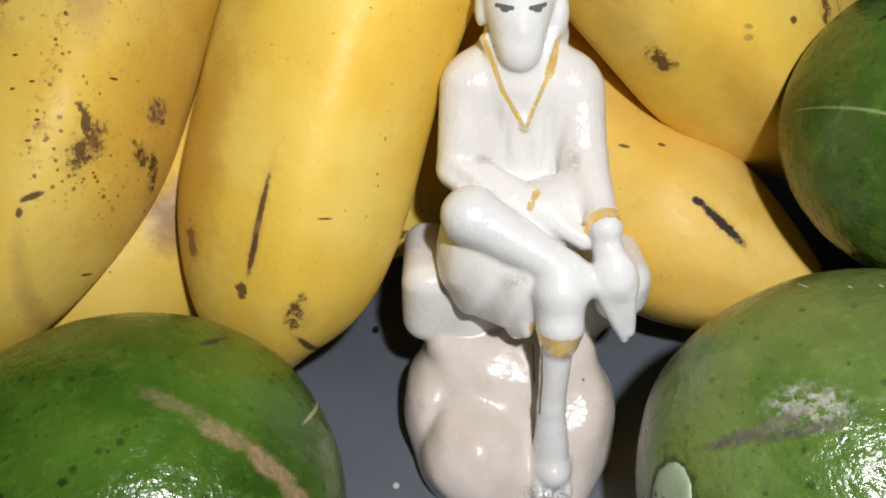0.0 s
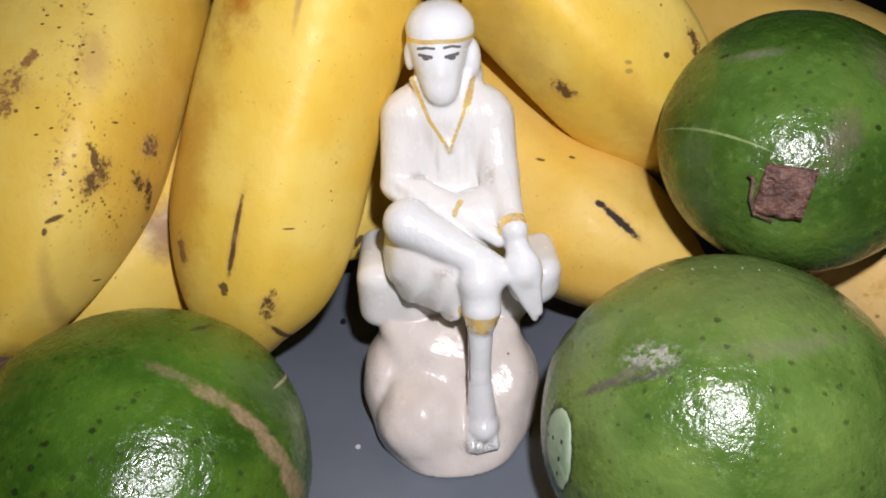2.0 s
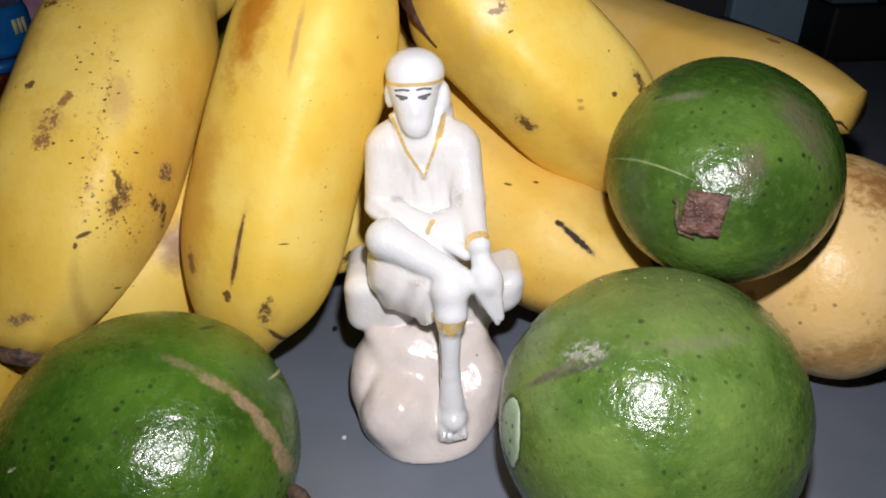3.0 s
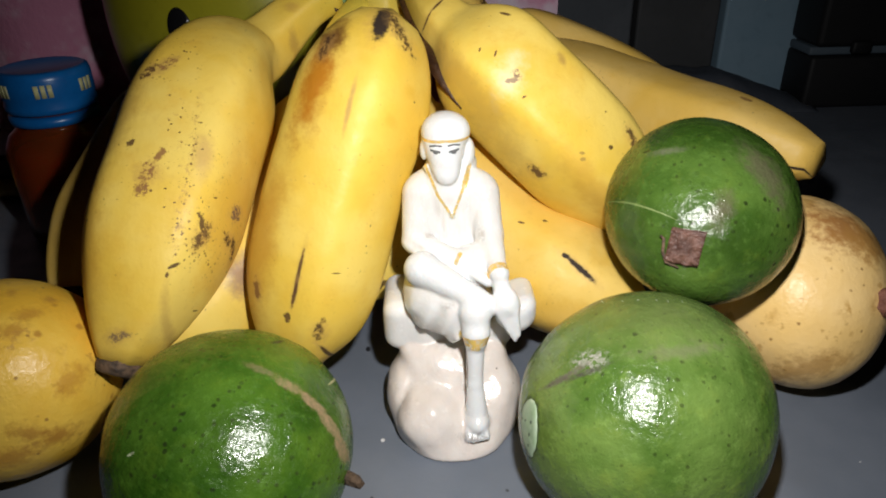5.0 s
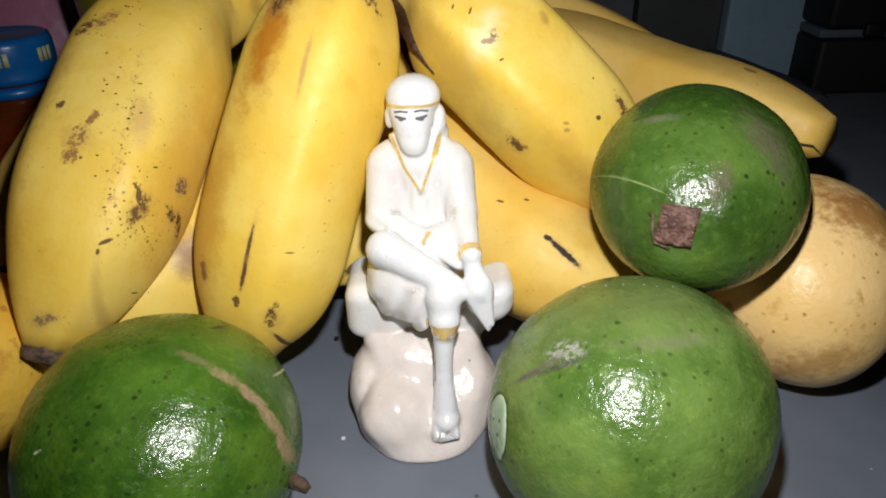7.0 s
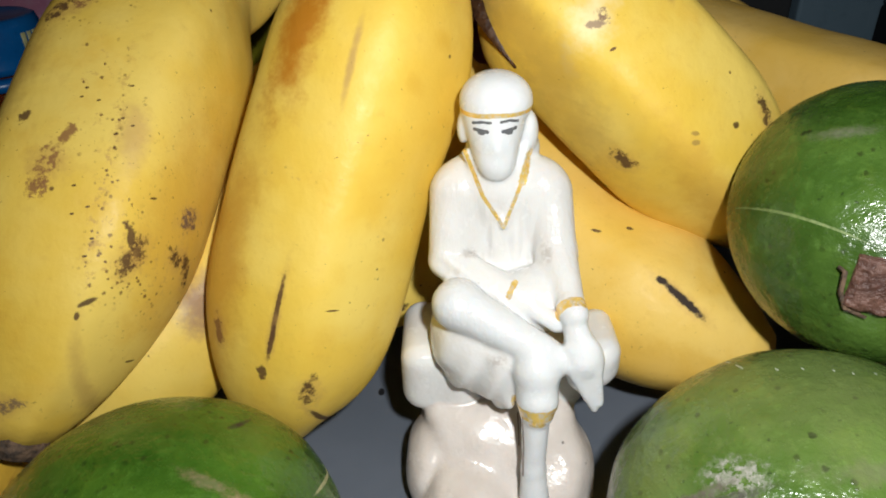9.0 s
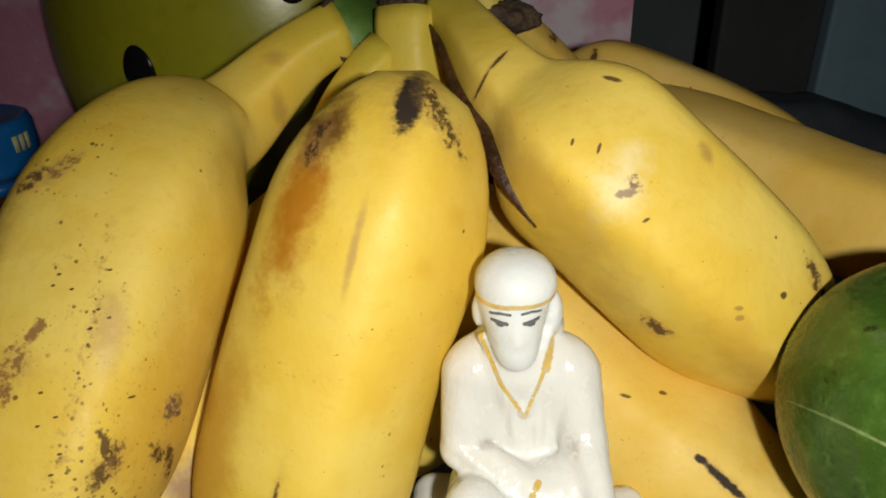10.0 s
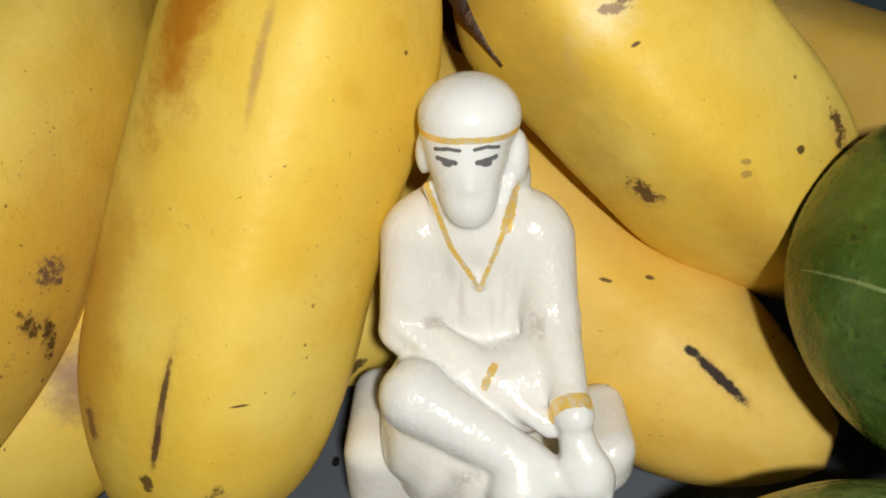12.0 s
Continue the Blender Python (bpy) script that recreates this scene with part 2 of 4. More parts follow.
wc = wall_pink.mix(wall_pink.ramp(wall_pink.noise(16, 4, 0.6), 0.42, 0.58), (0.68, 0.27, 0.42), (0.82, 0.70, 0.80))
wc = wall_pink.mix(wall_pink.ramp(wall_pink.noise(60, 4), 0.5, 0.7, 0, 0.6), wc, (0.78, 0.42, 0.56))
wall_pink.colour(wc)
wall_pink.bump(wall_pink.noise(300, 4), 0.3, 0.002)
wall_pink = wall_pink.m
wall_grey = mottled("grey_paint", (0.16, 0.18, 0.21), (0.20, 0.22, 0.25), 12, 0.7, 0.2)
panel_mat = mottled("blue_grey_panel", (0.21, 0.33, 0.43), (0.25, 0.37, 0.47), 14, 0.6, 0.1)
dark_mat = mottled("dark_plastic", (0.002, 0.0022, 0.003), (0.003, 0.003, 0.004), 60, 0.65, 0.1)
post_mat = mottled("dark_grey_paint", (0.045, 0.048, 0.052), (0.06, 0.062, 0.066), 20, 0.7, 0.1)
rail_mat = mottled("dark_blue_grey_paint", (0.07, 0.10, 0.13), (0.09, 0.12, 0.15), 20, 0.6, 0.1)
slate_mat = mottled("slate_cloth", (0.05, 0.06, 0.08), (0.07, 0.08, 0.1), 60, 0.7, 0.3, 300)
brown_mat = mottled("brown_wood", (0.05, 0.018, 0.01), (0.08, 0.03, 0.015), 60, 0.5, 0.2)
amber_wood = mottled("yellow_wood", (0.5, 0.3, 0.06), (0.4, 0.2, 0.04), 60, 0.5, 0.2)

table = thing("table", (0, 0.05, -0.03), "grey laminate tabletop with fine specks and dust", "table", kind="structure")
part("tabletop", box((-0.9, -0.6, -0.03), (0.9, 0.55, 0.0), 0.004), table_mat, table, smooth=False)


def plain_wall(name, lo, hi, mat, label):
    w = part(name, box(lo, hi), mat, None, smooth=False)
    return tagged(w, label, "wall", kind="structure")


def draped(name, x0, x1, y, z0, z1, mat, label):
    """A hanging cloth with slow folds and a thickness."""
    bm = bmesh.new()
    n, rows = 120, 12
    for side in (0, 1):
        grid = []
        for j in range(rows + 1):
            z = z0 + (z1 - z0) * j / rows
            grid.append([bm.verts.new((x0 + (x1 - x0) * i / n, y + side * 0.004 + 0.006 * math.sin(i * 0.55 + 0.6 * math.sin(i * 0.13)) + 0.006 * noise.noise(Vector((i * 0.1, j * 0.3, 0))), z)) for i in range(n + 1)])
        for j in range(rows):
            for i in range(n):
                bm.faces.new((grid[j][i], grid[j][i + 1], grid[j + 1][i + 1], grid[j + 1][i]))
    return tagged(part(name, bm, mat, None), label, "curtain", kind="structure")


draped("curtain", -0.8, 0.085, 0.350, -0.02, 0.6, wall_pink, "pink and white blotched cloth hanging behind the fruit")
plain_wall("wall_north", (-1.2, 0.62, -0.8), (1.2, 0.70, 1.6), wall_grey, "dim grey painted wall")
plain_wall("wall_south", (-1.2, -1.30, -0.8), (1.2, -1.22, 1.6), wall_grey, "dim grey painted wall")
plain_wall("wall_east", (1.2, -1.30, -0.8), (1.28, 0.70, 1.6), wall_grey, "dim grey painted wall")
plain_wall("wall_west", (-1.28, -1.30, -0.8), (-1.2, 0.70, 1.6), wall_grey, "dim grey painted wall")
tagged(part("floor", box((-1.28, -1.3, -0.84), (1.28, 0.7, -0.8)), wall_grey, None, smooth=False), "dim grey floor under the table", "floor", kind="structure")
tagged(part("ceiling", box((-1.28, -1.3, 1.6), (1.28, 0.7, 1.64)), wall_grey, None, smooth=False), "dim pale ceiling", "ceiling", kind="structure")

tagged(part("board", box((0.2185, 0.430, 0.0), (0.300, 0.445, 0.5), 0.002), panel_mat, None, smooth=False), "pale blue-grey upright board standing on the table", "board")
tagged(part("post", box((0.158, 0.435, 0.0), (0.2165, 0.450, 0.5), 0.002), post_mat, None, smooth=False), "dark grey upright post beside a pale board", "post")
cabinet = thing("black_cabinet", (0.38, 0.40, 0), "black cabinet with a blue-grey rail across its front", "cabinet")
part("lower_body", box((0.2660, 0.392, 0.0), (0.56, 0.428, 0.0355), 0.003), dark_mat, cabinet)
part("rail", box((0.2650, 0.395, 0.0358), (0.56, 0.424, 0.0415), 0.0015), rail_mat, cabinet, "blue-grey rail")
part("upper_body", box((0.2660, 0.389, 0.0418), (0.56, 0.428, 0.30), 0.004), dark_mat, cabinet)
knob = box((0.2870, 0.3835, 0.0385), (0.3000, 0.3888, 0.0470), 0.002)
part("catch", knob, dark_mat, cabinet, "small black catch")


def draped_heap(lo, hi, top, seed):
    """A low heap of cloth whose top slopes down along x, with soft folds."""
    bm = bmesh.new()
    bmesh.ops.create_grid(bm, x_segments=40, y_segments=14, size=1)
    for v in bm.verts:
        u, w = (v.co.x + 1) / 2, (v.co.y + 1) / 2
        h = top * (1 - max(0.0, u - 0.45) / 0.6 if u > 0.45 else min(1.0, u / 0.12 + 0.2)) * (1 - (2 * w - 1) ** 4)
        h += 0.0022 * noise.noise(Vector((u * 7 + seed, w * 4, 0))) * min(1.0, h / 0.006)
        v.co = Vector((lo[0] + (hi[0] - lo[0]) * u, lo[1] + (hi[1] - lo[1]) * w, max(h, 0.0004)))
    under = bmesh.ops.extrude_face_region(bm, geom=bm.faces[:])
    for v in [g for g in under["geom"] if isinstance(g, bmesh.types.BMVert)]:
        v.co.z = 0.0
    return bm


tagged(part("cloth", draped_heap((0.150, 0.385), (0.275, 0.4275), 0.0270, 3), slate_mat, None), "low dark slate cloth heap on the table", "cloth")
tray = thing("tray", (-0.27, 0.33, 0), "dark brown wooden tray with a yellow front edge", "tray")
part("board", box((-0.40, 0.285, 0.0), (-0.175, 0.335, 0.022), 0.003), brown_mat, tray)
part("edge", sweep([(-0.40 + i * 0.0141, 0.282, 0.0052) for i in range(17)], [0.0052] * 17, 14, 0.05, 1.0, 2), amber_wood, tray, "yellow edge strip")

# ---- bananas ----
tip_mat = mottled("banana_tip", (0.05, 0.035, 0.025), (0.16, 0.1, 0.06), 500, 0.8, 0.8, 900, 0.001)
crown_mat = mottled("banana_crown", (0.035, 0.022, 0.014), (0.09, 0.055, 0.03), 250, 0.8, 0.8, 500, 0.002)


def banana(bunch, axis, radius, shape, skin, seed, stem=None, tip=True, label="", ridges=0.008, taper=2.6, phase=0.0, facet=0.45):
    """axis: four control points; shape: width at the neck, at the tip, and where the full width starts and ends."""
    neck, end, a, b = shape
    n = 48
    radii = []
    for i in range(n):
        s = i / (n - 1)
        u = min(1, s / a)
        if s < a:
            f = neck + (1 - neck) * (math.sin(u * math.pi / 2) if neck > 0.2 else math.sqrt(max(0.0, 1 - (1 - u) ** 2)))
        else:
            f = end + (1 - end) * math.sin((1 - s) / (1 - b) * math.pi / 2) ** 0.8 if s > b else 1.0
        radii.append(radius * max(f, 0.02))
    pts = bezier(axis, n)
    if stem:
        d = (pts[0] - pts[2]).normalized()
        way = bezier([pts[0] + d * 0.0015, pts[0] + d * 0.011, Vector(stem[0]), Vector(stem[1])], 18)[::-1]
        width = [stem[2] + (radii[0] - stem[2]) * max(0.0, (i - 3) / 15) ** taper for i in range(18)]
        pts, radii = way + pts, width + radii
        for _ in range(2):
            radii = [radii[0]] + [(radii[i - 1] + radii[i] + radii[i + 1]) / 3 for i in range(1, len(radii) - 1)] + [radii[-1]]
    body = part("banana", sweep(pts, radii, 60, ridges, 1.0, seed, facet=facet, phase=phase), skin, bunch, label)
    if tip:
        d = (pts[-1] - pts[-3]).normalized()
        r = radii[-1]
        part("tip", sweep([pts[-1] - d * 0.001, pts[-1] + d * 0.0012, pts[-1] + d * 0.0030, pts[-1] + d * 0.0036], [r * 1.02, r * 1.0, r * 0.9, r * 0.55], 18, 0.05, 1.0, seed), tip_mat, body, "dark dry blossom end")
    return body


bunch = thing("banana_bunch", (0.0, 0.16, 0.0), "bunch of ripe yellow bananas with brown flecks on the table", "bananas")
GREY_BROWN = (0.22, 0.13, 0.09)
SIDE = (0.9, -0.42, 0.06)
RUST = (0.26, 0.12, 0.04)
A_FLANK = (
    ((-0.0473, 0.1133, 0.0637), (0.3, 0.3, 1), (0.0027, 0.0022), (0.13, 0.075, 0.06), SIDE),
    ((-0.0493, 0.1078, 0.0582), (0, -0.3, 1), (0.0027, 0.0016), UMBER, SIDE),
    ((-0.0493, 0.1098, 0.0537), (0, -0.2, -1), (0.0036, 0.0012), UMBER, SIDE),
    ((-0.0523, 0.1006, 0.0644), (0.2, 0.6, 1), (0.0030, 0.0015), BROWN, SIDE),
    ((-0.0539, 0.0978, 0.0631), (-0.3, -0.5, -1), (0.0026, 0.0016), BROWN, SIDE),
    ((-0.0528, 0.1002, 0.0673), (-0.2, 0.4, 1), (0.0024, 0.0009), BROWN, SIDE),
)
A_FRONT = (
    ((-0.0592, 0.0916, 0.0595), (1, 0, 0.6), (0.0017, 0.0005), UMBER),
    ((-0.0609, 0.0902, 0.0576), (0.3, 0, 1), (0.0009, 0.0004), BROWN),
    ((-0.0658, 0.1043, 0.0803), (0.3, 0.5, 0.8), (0.0034, 0.0022), RUST),
    ((-0.0669, 0.1013, 0.0773), (1, 0.5, 0.8), (0.0020, 0.0018), RUST),
    ((-0.0628, 0.1087, 0.0841), (0.4, 0.5, 0.7), (0.0022, 0.0010), RUST),
    ((-0.0646, 0.1314, 0.1025), (1, 0.8, 0.6), (0.0038, 0.0012), RUST),
    ((-0.0694, 0.1298, 0.1006), (1, 0.8, 0.6), (0.0030, 0.0014), BROWN),
    ((-0.0712, 0.1109, 0.0868), (1, 0.5, 0.6), (0.0018, 0.0009), BROWN),
    ((-0.0745, 0.0832, 0.0436), (1, 0, 0.3), (0.0030, 0.0014), (0.2, 0.13, 0.07)),
)
A_DOTS = (
    (-0.0545, 0.1125, 0.0851), (-0.0553, 0.1100, 0.0831), (-0.0611, 0.1158, 0.0899), (-0.0617, 0.1143, 0.0887),
    (-0.0588, 0.1142, 0.0880), (-0.0610, 0.1021, 0.0769), (-0.0587, 0.1001, 0.0737), (-0.0611, 0.0989, 0.0730),
    (-0.0579, 0.0970, 0.0691), (-0.0590, 0.0951, 0.0667), (-0.0501, 0.1068, 0.0717), (-0.0586, 0.0971, 0.0418),
    (-0.0537, 0.1177, 0.0894), (-0.0528, 0.1120, 0.0838),
)
skin_a = banana_skin("banana_skin_freckled", marks=A_FLANK + A_FRONT, dots=A_DOTS, bruises_and_shade=(
    ((-0.0356, 0.1723, 0.1110), (1, 0, 0), (0.0030, 0.0020), (0.50, 0.27, 0.06), 0.6),
    ((-0.0357, 0.1683, 0.1017), (0, 0.3, 1), (0.0040, 0.0016), (0.42, 0.24, 0.06), 0.6),
    ((-0.0527, 0.1110, 0.0821), (0, -0.5, -0.8), (0.006, 0.003), (0.50, 0.30, 0.10), 0.6),
    ((-0.0640, 0.0860, 0.0420), (0.2, 0.25, 1), (0.016, 0.0012), (0.50, 0.32, 0.08), 0.6),
    # Left margin, two tints: brown bruising with some of its shading painted in.
    ((-0.0820, 0.0990, 0.0700), (0, 0.6, 1), (0.03, 0.006), (0.50, 0.26, 0.03), 0.6),
    ((-0.0780, 0.1180, 0.0920), (0.3, 0.6, 0.7), (0.022, 0.007), (0.38, 0.20, 0.035), 0.5),
    ((-0.0500, 0.1150, 0.0560), (-0.2, -0.3, -1), (0.03, 0.004), (0.62, 0.36, 0.05), 0.5),
), bands=(
    ((-0.0564, 0.1055, 0.0786), (-0.1, -0.6, -0.75), (0.026, 0.0015), 0.17),
    ((-0.0527, 0.1060, 0.0790), (-0.1, -0.6, -0.75), (0.016, 0.0060), 0.03),
    ((-0.0545, 0.0975, 0.0620), (-0.1, -0.4, -0.9), (0.010, 0.0065), 0.08),
    ((-0.0600, 0.1200, 0.0930), (-0.1, -0.6, -0.75), (0.022, 0.0040), 0.02),
    ((-0.0640, 0.1330, 0.1030), (1, 0.6, 0.5), (0.012, 0.0040), 0.05),
), specks=0.42)
skin_b = banana_skin("banana_skin_blotched", marks=(
    ((-0.0038, 0.1356, 0.1098), (-0.15, -0.6, -0.4), (0.0066, 0.0026), BLACK),
    ((0.0012, 0.1362, 0.1060), (0.4, -0.4, -0.8), (0.0066, 0.0017), UMBER),
    ((-0.0194, 0.1304, 0.1050), (-0.4, -0.7, -0.6), (0.0040, 0.0012), UMBER),
    ((-0.0287, 0.0979, 0.0520), (-0.3, -0.25, -1), (0.0078, 0.00055), BROWN),
    ((-0.0303, 0.0966, 0.0462), (-0.3, -0.25, -1), (0.0040, 0.0006), BROWN),
    ((-0.0418, 0.1014, 0.0449), (0, 0, 1), (0.0036, 0.0010), (0.22, 0.10, 0.03)),
    ((-0.0185, 0.0986, 0.0515), (1, 0, 0), (0.0013, 0.0002), UMBER),
    ((-0.0330, 0.0950, 0.0400), (0, 0, 1), (0.0016, 0.0010), BROWN),
    ((-0.0243, 0.0948, 0.0349), (0.4, 0, 1), (0.0030, 0.0015), UMBER),
    ((-0.0236, 0.0962, 0.0262), (-0.5, 0, 1), (0.0032, 0.0007), UMBER),
), bruises_and_shade=(
    ((-0.0126, 0.1152, 0.0935), (-0.3, -0.5, -1), (0.0080, 0.0008), (0.42, 0.25, 0.09), 0.65),
    ((-0.0218, 0.1208, 0.0990), (-0.38, -0.65, -0.8), (0.0180, 0.0050), (0.46, 0.17, 0.010), 0.95),
    ((-0.0172, 0.1335, 0.1060), (-0.35, -0.75, -0.5), (0.0070, 0.0040), (0.14, 0.06, 0.015), 0.95),
    ((0.0035, 0.1234, 0.0946), (0, 0.4, 1), (0.0022, 0.0016), (0.62, 0.36, 0.03), 0.6),
    ((-0.0016, 0.1168, 0.0885), (0, 0.4, 1), (0.0020, 0.0018), (0.62, 0.36, 0.03), 0.6),
    # Long orange-brown bands down the left and right edges.
    ((-0.0412, 0.1042, 0.0542), (-0.3, -0.25, -1), (0.035, 0.006), (0.52, 0.26, 0.03), 0.7),
    ((0.0010, 0.1250, 0.0850), (-0.3, -0.25, -1), (0.035, 0.006), (0.70, 0.42, 0.05), 0.5),
), bands=(
    ((-0.0246, 0.1082, 0.0752), (1, 0, -0.2), (0.0060, 0.0014), 0.10),
    ((-0.0100, 0.1010, 0.0600), (-0.2, -0.3, -1), (0.0140, 0.0010), 0.04),
), specks=0.10)
skin_c = banana_skin("banana_skin_scuffed", marks=(
    ((0.0336, 0.1302, 0.0966), (0.3, 0.2, 1), (0.0017, 0.0012), GREY_BROWN),
    ((0.0090, 0.1522, 0.1090), (0.35, 0.1, 0.6), (0.0030, 0.0003), UMBER),
    ((0.0122, 0.1544, 0.1126), (0.5, 0.4, 0.4), (0.0028, 0.0004), UMBER),
    ((0.0317, 0.1425, 0.1115), (1, -0.4, -0.3), (0.0020, 0.0006), BROWN, (0, -0.48, 0.87)),
    ((0.0358, 0.1265, 0.0913), (1, 0, 0.6), (0.0009, 0.0003), BROWN),
    ((0.0326, 0.1297, 0.0946), (1, 0.2, 0.1), (0.0022, 0.0009), (0.32, 0.22, 0.14)),
    ((0.0410, 0.1272, 0.0682), (1, -0.3, -0.6), (0.0030, 0.0008), BROWN),
    ((0.0529, 0.1228, 0.0752), (1, 0, 0), (0.0010, 0.0005), (0.4, 0.25, 0.05)),
    ((0.0531, 0.1228, 0.0732), (1, 0, 0), (0.0010, 0.0006), (0.4, 0.25, 0.05)),
    ((0.0700, 0.1310, 0.0760), (0.4, 0.1, -1), (0.0050, 0.0012), UMBER),
    ((0.0622, 0.1257, 0.0758), (1, 0, 0), (0.0008, 0.0007), UMBER),
    ((0.0279, 0.1343, 0.1012), (0.3, -0.3, 1), (0.0012, 0.0003), BROWN),
    ((0.0234, 0.1361, 0.1016), (0.3, -0.3, 1), (0.0008, 0.0003), BROWN),
    ((0.0790, 0.1300, 0.0500), (1, 0, -1), (0.0035, 0.0020), UMBER),
), bruises_and_shade=(
    ((0.0322, 0.1300, 0.0960), (0.3, 0.2, 1), (0.0075, 0.0050), (0.86, 0.72, 0.40), 0.8),
    ((0.0479, 0.1356, 0.0990), (0.4, -0.3, -1), (0.0026, 0.0014), (0.40, 0.24, 0.06), 0.7),
    # Shade along the lower left underside, painted as a grey-brown band.
    ((0.0215, 0.1405, 0.0850), (0.55, -0.2, -0.7), (0.036, 0.0040), (0.42, 0.26, 0.06), 0.45),
    ((0.0580, 0.1300, 0.0590), (0.6, 0, -0.7), (0.02, 0.004), (0.62, 0.36, 0.05), 0.7),
), specks=0.10)
skin_d = banana_skin("banana_skin_slashed", marks=(
    ((0.0533, 0.1156, 0.0403), (0.0090, -0.0083, -0.0053), (0.0064, 0.0010), BLACK),
    ((0.0444, 0.1302, 0.0499), (1, -0.4, 0), (0.0009, 0.0004), BROWN),
    ((0.0366, 0.1294, 0.0500), (1, -0.4, 0), (0.0012, 0.0004), BROWN),
    ((0.0490, 0.1195, 0.0428), (1, -0.6, -0.5), (0.0014, 0.0009), BLACK),
), bruises_and_shade=(((0.0480, 0.1130, 0.0250), (1, -0.5, 0), (0.02, 0.006), (0.62, 0.36, 0.05), 0.5),), specks=0.12, tone=0.5)
skin_e = banana_skin("banana_skin_plain", marks=(
    ((0.0432, 0.2181, 0.0982), (0.1, -0.3, 1), (0.0042, 0.0012), UMBER),
    ((0.0316, 0.2195, 0.1036), (0.3, 0.2, 1), (0.0030, 0.0014), UMBER),
    ((0.0464, 0.2346, 0.0932), (0.2, -0.2, 1), (0.0034, 0.0010), UMBER),
    ((0.1184, 0.1646, 0.0775), (1, -1, 0), (0.0022, 0.0010), (0.3, 0.16, 0.05)),
    ((0.1268, 0.1398, 0.0610), (1, -0.6, -0.05), (0.0080, 0.0004), BLACK),
    ((-0.0096, 0.1345, 0.0254), (1, 0, 1), (0.0025, 0.0010), UMBER),
), bruises_and_shade=(
    ((-0.0532, 0.1150, 0.0412), (0, 0.4, 1), (0.0055, 0.0035), (0.34, 0.2, 0.1), 0.85),
    ((-0.0420, 0.1400, 0.0650), (0, 0.6, 1), (0.03, 0.004), (0.58, 0.40, 0.2), 0.6),
), specks=0.10, tone=0.7)
skin_f = banana_skin("banana_skin_hidden", marks=(
    ((-0.0096, 0.1345, 0.0254), (1, 0, 1), (0.0025, 0.0010), UMBER),
), bruises_and_shade=(
    ((-0.0487, 0.1145, 0.0429), (0, 0.4, 1), (0.0075, 0.0050), (0.32, 0.19, 0.11), 0.9),
    ((-0.0420, 0.1290, 0.0600), (0, 0.6, 1), (0.022, 0.0045), (0.60, 0.43, 0.19), 0.7),
), specks=0.10)

banana(bunch, [(-0.0508, 0.1671, 0.0959), (-0.0622, 0.1493, 0.0966), (-0.0630, 0.1259, 0.0740), (-0.0778, 0.0861, 0.0329)], 0.0215, (0.54, 0.26, 0.48, 0.73), skin_a, 1, ((-0.036, 0.180, 0.1100), (-0.0225, 0.1860, 0.1130), 0.0070), taper=1.1, phase=-0.22, label="thick ripe banana with a line of brown flecks")
banana(bunch, [(-0.0012, 0.1447, 0.1133), (-0.0213, 0.1252, 0.0675), (-0.0360, 0.1080, 0.0250), (-0.0295, 0.1035, 0.0150)], 0.0203, (0.03, 0.12, 0.22, 0.5), skin_b, 2, tip=False, label="ripe banana with a black blotch and an orange bruise")
banana(bunch, [(0.0177, 0.1562, 0.1034), (0.0337, 0.1430, 0.0914), (0.0575, 0.1410, 0.0700), (0.0815, 0.1410, 0.0380)], 0.0196, (0.50, 0.12, 0.22, 0.6), skin_c, 3, ((0.009, 0.174, 0.1125), (0.0022, 0.187, 0.1165), 0.0066), taper=1.3, phase=0.85, facet=0.6, label="ripe banana with a grey scuff")
banana(bunch, [(0.0035, 0.1715, 0.0715), (0.0235, 0.1570, 0.0400), (0.0440, 0.1365, 0.0225), (0.0735, 0.1125, 0.0275)], 0.0208, (0.45, 0.20, 0.25, 0.70), skin_d, 4, tip=False, stem=((-0.0075, 0.180, 0.10), (-0.0062, 0.187, 0.1165), 0.0086), label="ripe banana with a dark slash")
banana(bunch, [(0.0465, 0.2281, 0.0814), (0.0756, 0.2165, 0.0669), (0.1031, 0.1902, 0.0606), (0.1337, 0.1411, 0.0632)], 0.0168, (0.47, 0.36, 0.37, 0.7), skin_e, 5, ((0.03, 0.222, 0.10), (0.008, 0.203, 0.117), 0.006), tip=False, phase=0.3)
banana(bunch, [(0.0385, 0.2500, 0.0810), (0.0595, 0.2370, 0.0825), (0.0918, 0.2330, 0.0660), (0.1327, 0.2302, 0.0420)], 0.0175, (0.40, 0.4, 0.2, 0.64), skin_e, 6, ((0.028, 0.240, 0.096), (0.014, 0.212, 0.110), 0.007))
banana(bunch, [(-0.0703, 0.1648, 0.0870), (-0.0921, 0.1705, 0.0655), (-0.1047, 0.1559, 0.0485), (-0.1051, 0.1197, 0.0336)], 0.0158, (0.5, 0.39, 0.25, 0.65), skin_e, 7)
banana(bunch, [(-0.0300, 0.1690, 0.0790), (-0.0395, 0.1475, 0.0575), (-0.0460, 0.1320, 0.0400), (-0.0770, 0.1010, 0.0175)], 0.0166, (0.5, 0.45, 0.25, 0.82), skin_f, 8, ((-0.0235, 0.1735, 0.0990), (-0.0115, 0.1830, 0.1080), 0.0062), tip=False)
